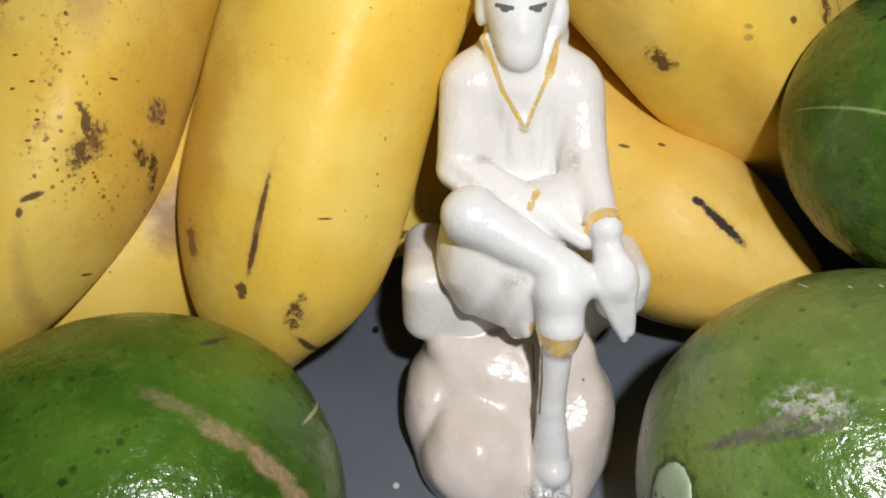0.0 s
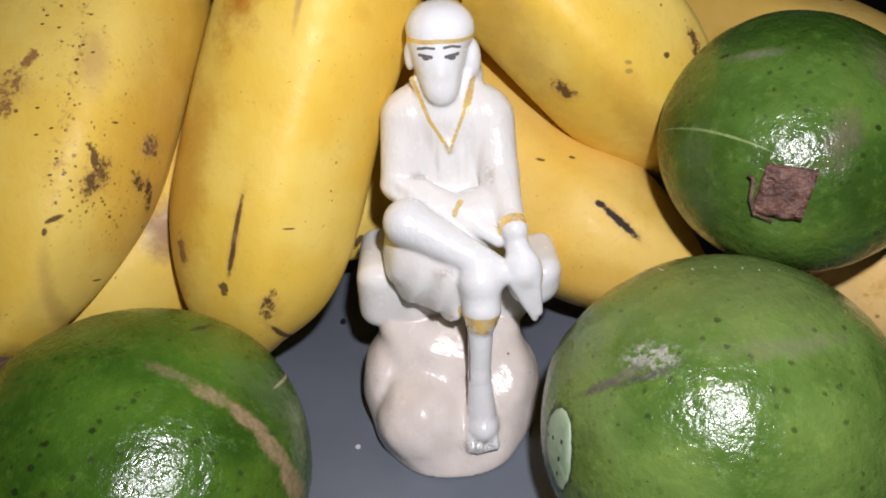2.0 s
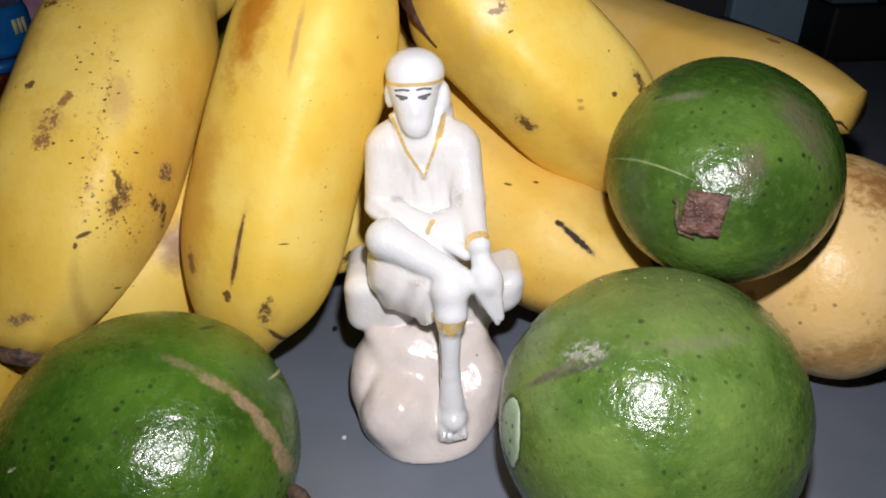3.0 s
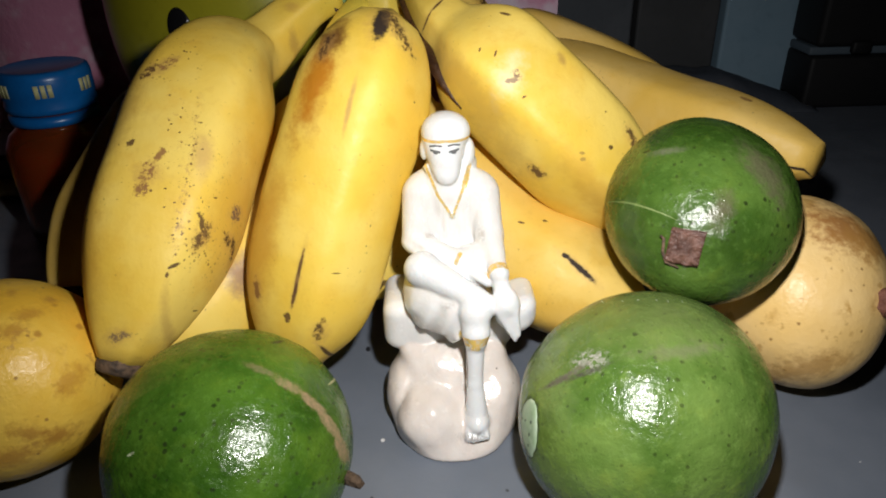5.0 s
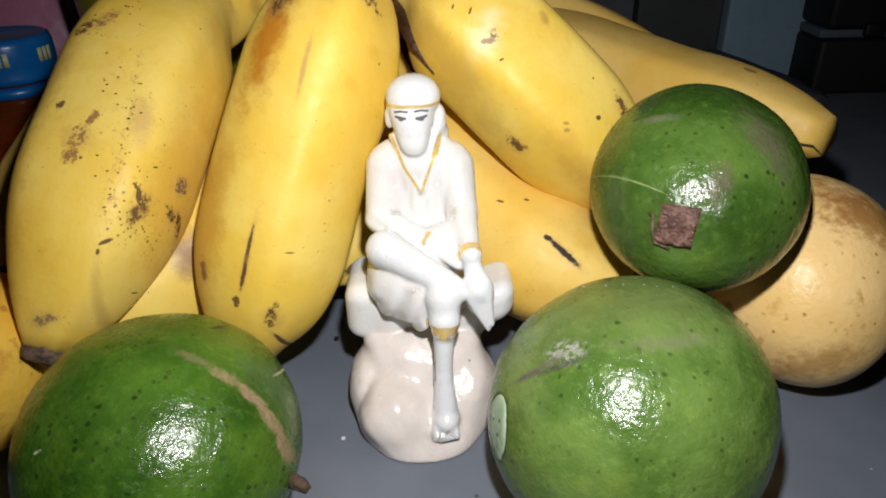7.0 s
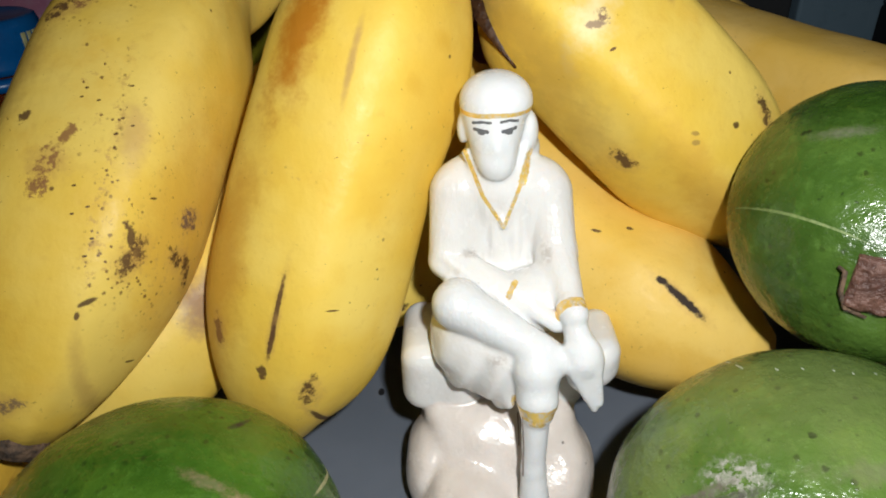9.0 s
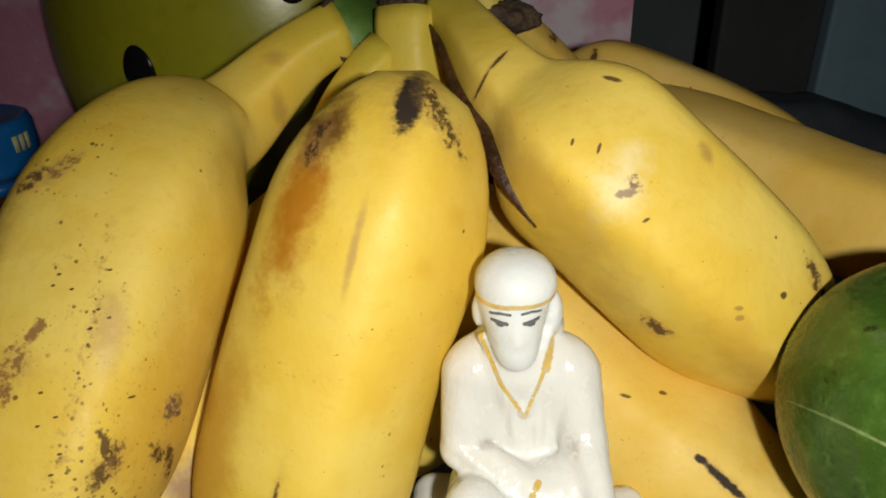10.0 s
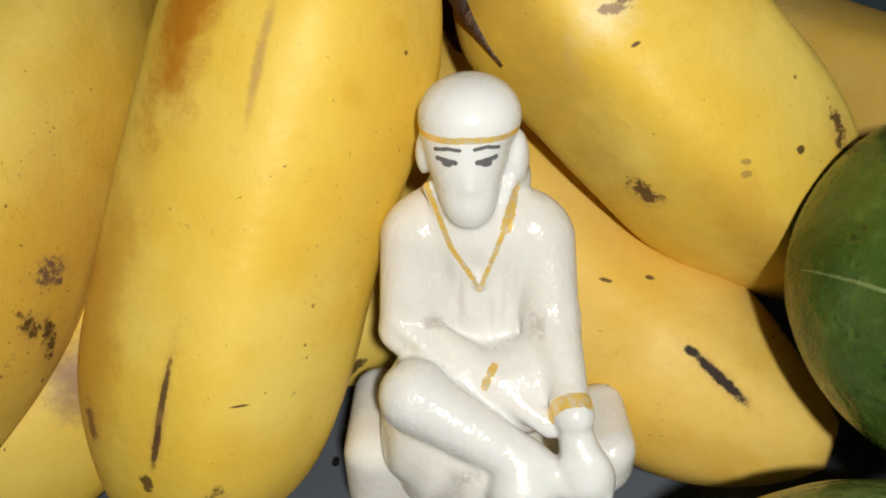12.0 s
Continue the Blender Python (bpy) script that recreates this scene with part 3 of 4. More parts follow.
banana(bunch, [(0.0100, 0.1800, 0.0750), (0.0040, 0.1720, 0.0450), (-0.0020, 0.1580, 0.0280), (-0.0180, 0.1380, 0.0210)], 0.0170, (0.5, 0.25, 0.25, 0.6), skin_f, 9, tip=False)
part("crown", fruit_mesh((-0.0015, 0.1905, 0.1195), (0.0105, 0.0070, 0.0026), (14, 0, 0), 0.3, 0.0, 5, level=4), crown_mat, bunch, "dark brown cut crown of the bunch")
part("dry_crown", fruit_mesh((0.0150, 0.2040, 0.1120), (0.0095, 0.0060, 0.0042), (0, 8, 15), 0.45, 0.0, 8, level=4), crown_mat, bunch, "grey-brown dried crown remains")
face = Vector((-0.0185, 0.1870, 0.1135))
facing = Vector((0.55, -0.70, 0.42)).normalized()
turn = facing.to_track_quat("Z", "Y").to_matrix()
part("cut_face", sweep([face - facing * 0.003, face + facing * 0.0004], [0.0088, 0.0088], 28, 0.04, 1.0, 3), mottled("green_pith", (0.075, 0.155, 0.025), (0.12, 0.21, 0.05), 150, 0.5, 0.3), bunch, "dull green cut face of a stem")
rim = [face + turn @ Vector((math.cos(a), math.sin(a), 0)) * 0.0090 for a in [2 * math.pi * i / 40 for i in range(41)]]
part("dry_rim", sweep(rim, [0.0010 + 0.0004 * math.sin(i * 0.9) for i in range(41)], 8, 0.1, 1.0, 3), crown_mat, bunch, "dry brown rim of a cut stem")
# Thin dark brown strip along the seam between two bananas.
seam_way = bezier([(-0.0016, 0.1790, 0.1152), (0.0035, 0.1640, 0.1085), (0.0085, 0.1530, 0.0990), (0.0118, 0.1452, 0.0958)], 16) + bezier([(0.0125, 0.1440, 0.0945), (0.0142, 0.1400, 0.0915), (0.0160, 0.1385, 0.0890), (0.0186, 0.1370, 0.0853)], 10)
part("dark_seam", sweep(seam_way, [0.0003 + 0.0023 * min(1.0, i / 8) * (1.0 if i < 16 else (26 - i) / 10) for i in range(26)], 12, 0.15, 0.6, 4), mottled("dark_seam_brown", (0.030, 0.012, 0.006), (0.085, 0.038, 0.012), 240, 0.42, 0.7, 500, 0.001), bunch, "dark brown seam between two bananas")



# ---- fruit ----
def stub(parent, name, points, radii, label, mat=None):
    return part(name, sweep(points, radii, 12, 0.12, 1.0, 7), mat or crown_mat, parent, label)


TAN, DUST = (0.26, 0.175, 0.095), (0.36, 0.34, 0.31)
pale_green = green_skin("pale_green_skin", (0.058, 0.118, 0.018), (0.122, 0.200, 0.042), scars_and_glints=(
    ((0.0297, 0.0608, 0.0282), (0.1, -0.45, -0.85), (0.0079, 0.0050), (0.03, 0.045, 0.015), 0.10, (-0.94, -0.29, 0.18)),
    ((0.0445, 0.0604, 0.0476), (0.85, -0.1, 0.5), (0.0042, 0.0022), DUST, 0.6),
    ((0.0432, 0.0598, 0.0452), (0.85, -0.1, 0.5), (0.0062, 0.0006), (0.05, 0.05, 0.03), 0.7),
    ((0.0400, 0.0609, 0.0440), (0.75, -0.05, 0.6), (0.0056, 0.0007), (0.11, 0.10, 0.07), 0.6),
    # Six white glints in a row on top, painted as dots.
    ((0.0519, 0.0775, 0.0527), (1, 0, 0), (0.00016, 0.00014), (0.55, 0.6, 0.5), 0.2),
    ((0.0559, 0.0771, 0.0532), (1, 0, 0), (0.00016, 0.00014), (0.55, 0.6, 0.5), 0.2),
    ((0.0594, 0.0769, 0.0536), (1, 0, 0), (0.00016, 0.00014), (0.55, 0.6, 0.5), 0.2),
    ((0.0636, 0.0774, 0.0531), (1, 0, 0), (0.00016, 0.00014), (0.55, 0.6, 0.5), 0.2),
    ((0.0662, 0.0771, 0.0528), (1, 0, 0), (0.00016, 0.00014), (0.55, 0.6, 0.5), 0.2),
    ((0.0699, 0.0776, 0.0523), (1, 0, 0), (0.00018, 0.00014), (0.55, 0.6, 0.5), 0.2),
    ((0.0365, 0.0612, 0.0410), (0.75, -0.05, 0.6), (0.0040, 0.0006), (0.08, 0.07, 0.05), 0.6),
), patches=(
    ((0.0594, 0.0850, 0.0500), (1, 0, 0), (0.030, 0.014), (0.15, 0.17, 0.07), 0.35),
    ((0.0350, 0.0700, 0.0380), (0, 0.5, 1), (0.012, 0.005), (0.14, 0.17, 0.09), 0.25),
    ((0.0636, 0.0592, 0.0509), (1, 0.1, 0), (0.012, 0.0016), (0.17, 0.17, 0.10), 0.5),
), shine=0.19, dots=0.3)
avo = thing("avocado", (0.0602, 0.0673, 0), "large pale green fruit with a scar and glossy waxy skin", "fruit", "green fruit")
avo_flesh = part("flesh", fruit_mesh((0.0606, 0.0670, 0.0260), (0.0324, 0.0308, 0.0256), (24, -24, 22), seed=1), pale_green, avo)


def skin_patch(fruit, centre, facing, along, half, lift):
    """A thin crusted oval laid on a fruit's skin: half is its half length along and half width across."""
    at = np.array([fruit.parent.location + v.co for v in fruit.data.vertices])
    middle = at.mean(0)
    reach = np.linalg.norm(at - middle, axis=1)
    ways = (at - middle) / reach[:, None]

    def on_skin(p):
        """The place on the skin towards p, and the way out of it."""
        d = np.array(p) - middle
        d /= np.linalg.norm(d)
        near = np.argsort(-(ways @ d))[:6]
        share = 1 / (np.linalg.norm(ways[near] - d, axis=1) + 1e-4)
        return Vector(middle + d * (reach[near] @ share) / share.sum()), Vector(d)

    n = Vector(facing).normalized()
    u = Vector(along)
    u = (u - n * u.dot(n)).normalized()
    w = n.cross(u)
    bm = bmesh.new()
    rings = []
    for share, height in ((0.06, 1.0), (0.35, 0.9), (0.65, 1.0), (0.9, 1.0), (1.0, 0.2), (1.02, -1.0)):
        ring = []
        for i in range(40):
            a = 2 * math.pi * i / 40
            k = share * (1 + 0.09 * noise.noise(Vector((math.cos(a) * 1.6, math.sin(a) * 1.6, 4))) + 0.04 * noise.noise(Vector((math.cos(a) * 5, math.sin(a) * 5, 1))))
            p, normal = on_skin(Vector(centre) + u * math.cos(a) * k * half[0] + w * math.sin(a) * k * half[1])
            ring.append(bm.verts.new(p + normal * lift * height))
        rings.append(ring)
    bm.faces.new(rings[0])
    for p, q in zip(rings, rings[1:]):
        for i in range(40):
            bm.faces.new((p[i], p[(i + 1) % 40], q[(i + 1) % 40], q[i]))
    return bm


scar_mat = Mat("pale_scar", 0.45)
sc = scar_mat.mix(scar_mat.ramp(scar_mat.noise(220, 4), 0.35, 0.65), (0.24, 0.33, 0.20), (0.31, 0.39, 0.27))
sc = scar_mat.mix(scar_mat.math("MULTIPLY", scar_mat.specks(420, 0.5, 0.17, 0.3), 0.9), sc, (0.03, 0.04, 0.02))
for place in ((0.0299, 0.0600, 0.0305), (0.0297, 0.0590, 0.0275), (0.0301, 0.0625, 0.0290), (0.0303, 0.0585, 0.0245)):
    sc = scar_mat.mix(scar_mat.mark(place, (0, 0.4, 1), (0.0005, 0.0004), 0.4, facing=(-0.94, -0.29, 0.18)), sc, (0.03, 0.04, 0.02))
scar_mat.colour(sc)
scar_mat.bump(scar_mat.noise(500, 4), 0.3, 0.0006)
part("stem_scar", skin_patch(avo_flesh, (0.0297, 0.0608, 0.0282), (-0.94, -0.29, 0.18), (0.1, -0.45, -0.85), (0.0072, 0.0042), 0.00035), scar_mat.m, avo, "pale grey-green oval stem scar with dark dots")

dark_green = green_skin("dark_green_skin", (0.034, 0.080, 0.010), (0.082, 0.155, 0.026), scars_and_glints=(
    ((0.0625, 0.0990, 0.0686), (0.0091, -0.0164, 0.0034), (0.0085, 0.00015), (0.20, 0.26, 0.09), 0.3),
    ((0.0640, 0.0955, 0.0699), (0.0091, -0.0160, 0.0030), (0.0055, 0.00018), (0.20, 0.26, 0.09), 0.3),
    ((0.0711, 0.1034, 0.0825), (1, 0.1, 0), (0.0042, 0.0012), (0.13, 0.15, 0.08), 0.7),
), patches=(
    ((0.0934, 0.0935, 0.0790), (0.3, 0.3, -1), (0.010, 0.005), (0.13, 0.11, 0.07), 0.7),
    ((0.0800, 0.0845, 0.0740), (0.5, 0.3, 1), (0.006, 0.003), (0.14, 0.11, 0.08), 0.6),
), shine=0.2, dots=0.35)
top_avo = thing("avocado", (0.0836, 0.1075, 0.037), "round dark green fruit with a square brown stem end", "fruit", "green fruit")
top_flesh = part("flesh", fruit_mesh((0.0836, 0.1075, 0.0630), (0.0258, 0.0280, 0.0226), (27, -3, -12), seed=2), dark_green, top_avo)

calyx_mat = mottled("calyx_bark", (0.07, 0.03, 0.022), (0.16, 0.08, 0.06), 350, 0.38, 0.9, 700, 0.0012)
n_dir = Vector((-0.46, -0.86, 0.20)).normalized()
u_dir = Vector((0.85, -0.47, 0.03))
u_dir = (u_dir - n_dir * u_dir.dot(n_dir)).normalized()
v_dir = n_dir.cross(u_dir)
bm = bmesh.new()
bmesh.ops.create_grid(bm, x_segments=14, y_segments=14, size=1)
top = bmesh.ops.extrude_face_region(bm, geom=bm.faces[:])
for v in [g for g in top["geom"] if isinstance(g, bmesh.types.BMVert)]:
    v.co.z = 1
for v in bm.verts:
    x, y, z = v.co
    if z > 0.5:
        x, y = x * 0.93, y * 0.93
    x += 0.05 * noise.noise(Vector((y * 3, 1, z))) + 0.10 * y
    y += 0.05 * noise.noise(Vector((x * 3, 5, z)))
    h = (0.0004 + 0.0012 * z + 0.0005 * noise.noise(Vector((x * 2.2, y * 2.2, 2))) - 0.0004 * (x * x + y * y)) if z > 0.5 else -0.003
    v.co = Vector((0.0718, 0.0849, 0.0638)) + u_dir * x * 0.0044 + v_dir * y * 0.0048 + n_dir * h
part("calyx", bm, calyx_mat, top_avo, "square glossy brown stem end")
c0 = Vector((0.0718, 0.0849, 0.0638)) + n_dir * 0.0004
stub(top_avo, "tendril", [c0 - u_dir * 0.0062 + v_dir * 0.002, c0 - u_dir * 0.0052 + v_dir * 0.0016 + n_dir * 0.0008, c0 - u_dir * 0.0051 - v_dir * 0.002 + n_dir * 0.0004, c0 - u_dir * 0.0040 - v_dir * 0.0046 + n_dir * 0.0003, c0 - u_dir * 0.0008 - v_dir * 0.0056], [0.0003, 0.0004, 0.0004, 0.0004, 0.0003], "thin dry grey tendril", tip_mat)

mid_green = green_skin("mid_green_skin", (0.026, 0.076, 0.006), (0.064, 0.140, 0.014), scars_and_glints=(
    ((-0.0325, 0.0612, 0.0480), (0.0071, -0.0016, -0.0025), (0.0048, 0.0007), (0.16, 0.14, 0.06), 0.7),
    ((-0.0262, 0.0598, 0.0443), (0.0065, -0.0015, -0.0040), (0.0042, 0.0009), (0.25, 0.18, 0.09), 0.6),
    ((-0.0210, 0.0585, 0.0400), (0.0055, -0.0016, -0.0055), (0.0042, 0.0009), TAN, 0.5),
    ((-0.0172, 0.0571, 0.0345), (0.0040, -0.0016, -0.0070), (0.0046, 0.0010), TAN, 0.5),
    ((-0.0148, 0.0560, 0.0280), (0.0020, -0.0008, -0.0080), (0.0048, 0.0010), TAN, 0.5),
    ((-0.0177, 0.0692, 0.0370), (1, 0, 0.2), (0.0010, 0.0003), (0.45, 0.40, 0.22), 0.3),
    ((-0.0580, 0.0445, 0.0397), (0.6, -0.2, 0.5), (0.0011, 0.0003), (0.40, 0.45, 0.28), 0.3),
    ((-0.0312, 0.0724, 0.0474), (1, 0, 0), (0.0014, 0.0003), BLACK, 0.4),
), patches=(((-0.0650, 0.0680, 0.0350), (0, 0, 1), (0.012, 0.012), (0.15, 0.17, 0.03), 0.6),), shine=0.2, dots=0.55)
lime = thing("avocado", (-0.0429, 0.0628, 0), "green fruit with a tan scar running down its side", "fruit", "green fruit")
part("flesh", fruit_mesh((-0.0429, 0.0628, 0.0246), (0.0300, 0.0306, 0.0236), (18, 8, 4), seed=3), mid_green, lime)
stub(lime, "stem_end", [(-0.0150, 0.0555, 0.0195), (-0.0118, 0.0542, 0.0190), (-0.0105, 0.0536, 0.0180)], [0.0018, 0.0015, 0.0009], "dry brown stem end")


def guava_skin(name, a, b, patches):
    m = Mat(name, 0.35)
    c = m.mix(m.ramp(m.noise(40, 4), 0.35, 0.68), a, b)
    c = m.mix(m.math("MULTIPLY", m.specks(230, 0.35, 0.10, 0.5), 0.75), c, (0.25, 0.12, 0.03))
    c = m.mix(m.ramp(m.noise(170, 4, 0.65), 0.58, 0.68, 0, 0.6), c, (0.42, 0.22, 0.04))
    c = m.mix(m.math("MULTIPLY", m.specks(170, 0.30, 0.15, 0.6), 0.75), c, (0.40, 0.19, 0.03))
    c = m.mix(m.math("MULTIPLY", m.specks(125, 0.30, 0.24, 0.8), m.ramp(m.noise(260, 4, 0.7), 0.40, 0.60, 0.0, 0.8)), c, (0.48, 0.25, 0.04))
    for place, along, size, colour, amount in patches:
        c = m.mix(m.math("MULTIPLY", m.mark(place, along, size, 0.8, 330, ragged=False, wobble=2.4), amount), c, colour)
    m.colour(c)
    m.rough(m.ramp(m.noise(400, 3), 0.3, 0.7, 0.3, 0.45))
    m.bump(m.noise(500, 4, 0.6), 0.35, 0.0007)
    return m.m


gold_guava = thing("guava", (-0.1105, 0.0890, 0), "ripe golden yellow fruit with brown freckles", "fruit", "yellow fruit")
part("flesh", fruit_mesh((-0.1105, 0.0890, 0.0270), (0.0290, 0.0275, 0.0275), (0, 0, 0), seed=4), guava_skin("golden_skin", (0.82, 0.54, 0.08), (0.74, 0.43, 0.04), (
    ((-0.0939, 0.0667, 0.0269), (1, 0, -0.2), (0.0045, 0.0026), (0.45, 0.22, 0.03), 0.8),
    ((-0.0905, 0.0695, 0.0225), (1, 0, 0.6), (0.0050, 0.0022), (0.42, 0.19, 0.03), 0.8),
    ((-0.0979, 0.0790, 0.0497), (1, 0, 0), (0.0034, 0.0022), (0.45, 0.22, 0.03), 0.7),
    ((-0.0963, 0.0845, 0.0504), (1, 0.5, 0), (0.0030, 0.0018), (0.45, 0.22, 0.03), 0.7),
    ((-0.0860, 0.0800, 0.0330), (0.3, 0.3, 1), (0.0050, 0.0024), (0.50, 0.24, 0.03), 0.7),
    ((-0.1010, 0.0650, 0.0200), (1, 0, 0.2), (0.0060, 0.0030), (0.48, 0.22, 0.03), 0.7))), gold_guava)
part("stem_end", fruit_mesh((-0.1360, 0.0810, 0.0330), (0.0035, 0.0035, 0.0030), (0, 0, 0), 0.2, level=3), crown_mat, gold_guava, "small brown stem end")
pale_guava = thing("guava", (0.1221, 0.1165, 0), "pale peach yellow fruit with brown patches", "fruit", "yellow fruit")
part("flesh", fruit_mesh((0.1221, 0.1165, 0.0296), (0.0262, 0.0311, 0.0279), (30, 0, -11), seed=5), guava_skin("peach_skin", (0.88, 0.62, 0.27), (0.84, 0.56, 0.20), (
    ((0.1270, 0.1075, 0.0552), (1, -0.8, 0), (0.012, 0.0075), (0.36, 0.15, 0.04), 0.9),
    ((0.1150, 0.0900, 0.0200), (1, 0.2, 0.2), (0.012, 0.005), (0.45, 0.24, 0.06), 0.7),
    ((0.1340, 0.1030, 0.0520), (1, 0.3, -0.5), (0.012, 0.006), (0.46, 0.24, 0.06), 0.8),
    ((0.1460, 0.1010, 0.0330), (0, 0, 1), (0.011, 0.005), (0.34, 0.15, 0.04), 0.8),
    ((0.1310, 0.0960, 0.0120), (1, 0, 0.5), (0.010, 0.003), (0.46, 0.26, 0.07), 0.7))), pale_guava)
stub(pale_guava, "stem_end", [(0.1335, 0.0960, 0.0382), (0.1360, 0.0920, 0.0396), (0.1370, 0.0907, 0.0400), (0.1366, 0.0914, 0.0397)], [0.0042, 0.0038, 0.0028, 0.0012], "dark reddish-brown stem end", mottled("red_brown_stem", (0.11, 0.035, 0.022), (0.22, 0.09, 0.06), 400, 0.7, 0.9, 600, 0.001))

# ---- figurine: one plain solid made from blended rounded shapes ----
FX, FY = 0.0135, 0.098


def figurine_solid(step=0.5):
    ax, ay, az = np.arange(-25, 26, step), np.arange(-27, 36, step), np.arange(-1.5, 94, step)
    X, Y, Z = np.meshgrid(ax, ay, az, indexing="ij")
    X, Y, Z = X.astype(np.float32), Y.astype(np.float32), Z.astype(np.float32)

    def ell(c, r, y=None):
        x, yy, z = X - c[0], (Y if y is None else y) - c[1], Z - c[2]
        k0 = np.sqrt((x / r[0]) ** 2 + (yy / r[1]) ** 2 + (z / r[2]) ** 2)
        k1 = np.sqrt((x / r[0] ** 2) ** 2 + (yy / r[1] ** 2) ** 2 + (z / r[2] ** 2) ** 2) + 1e-6
        return k0 * (k0 - 1) / k1

    def rod(a, b, r1, r2):
        d = [q - p for p, q in zip(a, b)]
        n = sum(v * v for v in d)
        h = np.clip(((X - a[0]) * d[0] + (Y - a[1]) * d[1] + (Z - a[2]) * d[2]) / n, 0, 1)
        return np.sqrt((X - a[0] - h * d[0]) ** 2 + (Y - a[1] - h * d[1]) ** 2 + (Z - a[2] - h * d[2]) ** 2) - (r1 + (r2 - r1) * h)

    def slab(c, half, rnd, tilt=0.0):
        z = Z - c[2] + tilt * (X - c[0])
        q = [np.abs(X - c[0]) - half[0] + rnd, np.abs(Y - c[1]) - half[1] + rnd, np.abs(z) - half[2] + rnd]
        out = np.sqrt(sum(np.maximum(v, 0) ** 2 for v in q))
        return out + np.minimum(np.maximum(np.maximum(q[0], q[1]), q[2]), 0) - rnd

    def join(a, b, k):
        h = np.clip(0.5 + 0.5 * (b - a) / k, 0, 1)
        return b + (a - b) * h - k * h * (1 - h)

    # the rock: a squat lobed boulder under a narrower neck
    rock = ell((0, 0, 4.5), (20.0, 25.5, 14.5), Y - 3.5 - 0.8 * Z)
    rock = join(rock, ell((-7.5, -7, 6.5), (10, 12, 9.5)), 3.0)
    rock = join(rock, ell((-15.8, 4, 7.5), (5.0, 12, 9.5)), 1.2)
    rock = join(rock, ell((12.3, 1, 8.5), (7.6, 11, 8.5)), 4.5)
    rock = join(rock, slab((-0.5, 12, 18), (15.8, 10.0, 6), 4), 3.0)
    rock = join(rock, ell((-3.0, 4.5, 14), (13.5, 9.5, 9.5)), 4.0)
    rock = join(rock, ell((8.5, 4.5, 13.5), (8.5, 9.0, 8.5)), 5.0)
    rock = rock + 0.45 * np.sin(X * 0.38 + 1) * np.sin(Z * 0.42 + 0.6) * np.sin(Y * 0.28) + 0.10 * np.sin(X * 0.9 + 0.3 * Z) * np.sin(Z * 0.55)
    seat = join(slab((-12.3, 15.5, 28.6), (8.4, 11.0, 8.4), 4.4, 0.04), slab((2, 15.5, 26.3), (14, 10.5, 6.0), 2.5), 2)
    seat = join(seat, slab((18.3, 13.5, 30.2), (7.0, 9.0, 6.0), 4.6, -0.30), 2)
    seat = join(seat, rod((11.5, 8.5, 20.5), (20.5, 10.5, 28.0), 3.5, 2.6), 2)
    stone = np.maximum(np.maximum(rock, -Z), Y - 27)
    rock = np.maximum(np.maximum(join(rock, seat, 0.7), -Z), Y - 27)
    # the draped figure
    body = join(ell((0.5, 22.5, 54), (12.3, 8.8, 21)), rod((-7.2, 21, 67.3), (8.6, 21, 67.0), 5.1, 5.1), 4)
    pleat = np.sin(X * 1.5 + 0.30 * (Z - 60)) + 0.6 * np.sin(X * 2.7 - 0.22 * (Z - 60) + 1)
    body = body + 0.27 * pleat * (Y < 20) * np.exp(-((Z - 58) / 9) ** 2)
    body = join(body, rod((-8.8, 20, 66), (-10.0, 15, 54), 4.8, 4.1), 1.6)
    body = join(body, rod((10.2, 20, 65.5), (11.4, 14, 55), 4.7, 4.1), 1.6)
    body = join(body, rod((11.4, 13.5, 55), (13.0, 2, 50.5), 4.1, 2.4), 1.2)
    sleeve = rod((-10.3, 14, 53.5), (3.5, 6.0, 50.2), 3.7, 2.6)
    sleeve = sleeve + 0.28 * np.sin(X * 1.15 + 1.3 * Z + 0.6 * Y) * np.exp(-((X + 7) / 7) ** 2)
    body = join(body, sleeve, 0.9)
    body = join(body, ell((-3, 10, 43), (10.5, 10, 10)), 2)
    body = join(body, ell((6.5, 9, 47), (6.5, 7, 7)), 2)
    drape = join(ell((-5.5, 3.5, 39.5), (7.0, 6.5, 9.0)), ell((0.3, 0, 37.2), (5.2, 5, 9.0)), 2.5)
    drape = join(drape, rod((-10.0, 8, 42), (-7.0, 2.5, 33.5), 3.2, 2.0), 2.5)
    drape = join(drape, ell((-8.5, 8, 39.5), (5.2, 8, 8)), 2.5)
    for a, b, r in (((-9.5, 3.5, 43), (-5.2, -0.2, 34.2), 1.3), ((-6.0, -0.5, 43), (-2.2, -2.6, 33.0), 1.2), ((-2.0, -2.5, 42), (1.0, -3.8, 32.0), 1.3)):
        drape = join(drape, rod(a, b, r, r * 0.8), 0.8)
    drape = drape + 0.35 * np.sin(X * 1.25 - 0.45 * Z + 0.3 * Y) * np.clip((46 - Z) / 10, 0, 1)
    body = join(body, drape, 1.0)
    cloth = body
    leg = rod((-7, 15, 43), (-8.6, 4.0, 50.2), 6.0, 4.7)
    leg = join(leg, rod((-8.2, 3.4, 50.0), (9.8, -3.5, 42), 4.8, 3.0), 1.5)
    body = join(body, leg, 0.5)
    lap = join(rod((6.0, -2.5, 42.5), (6.1, -6.6, 35.2), 4.3, 4.0), ell((6.0, -4.5, 40.5), (4.6, 4.4, 4.4)), 1.0)
    body = join(body, lap, 0.8)
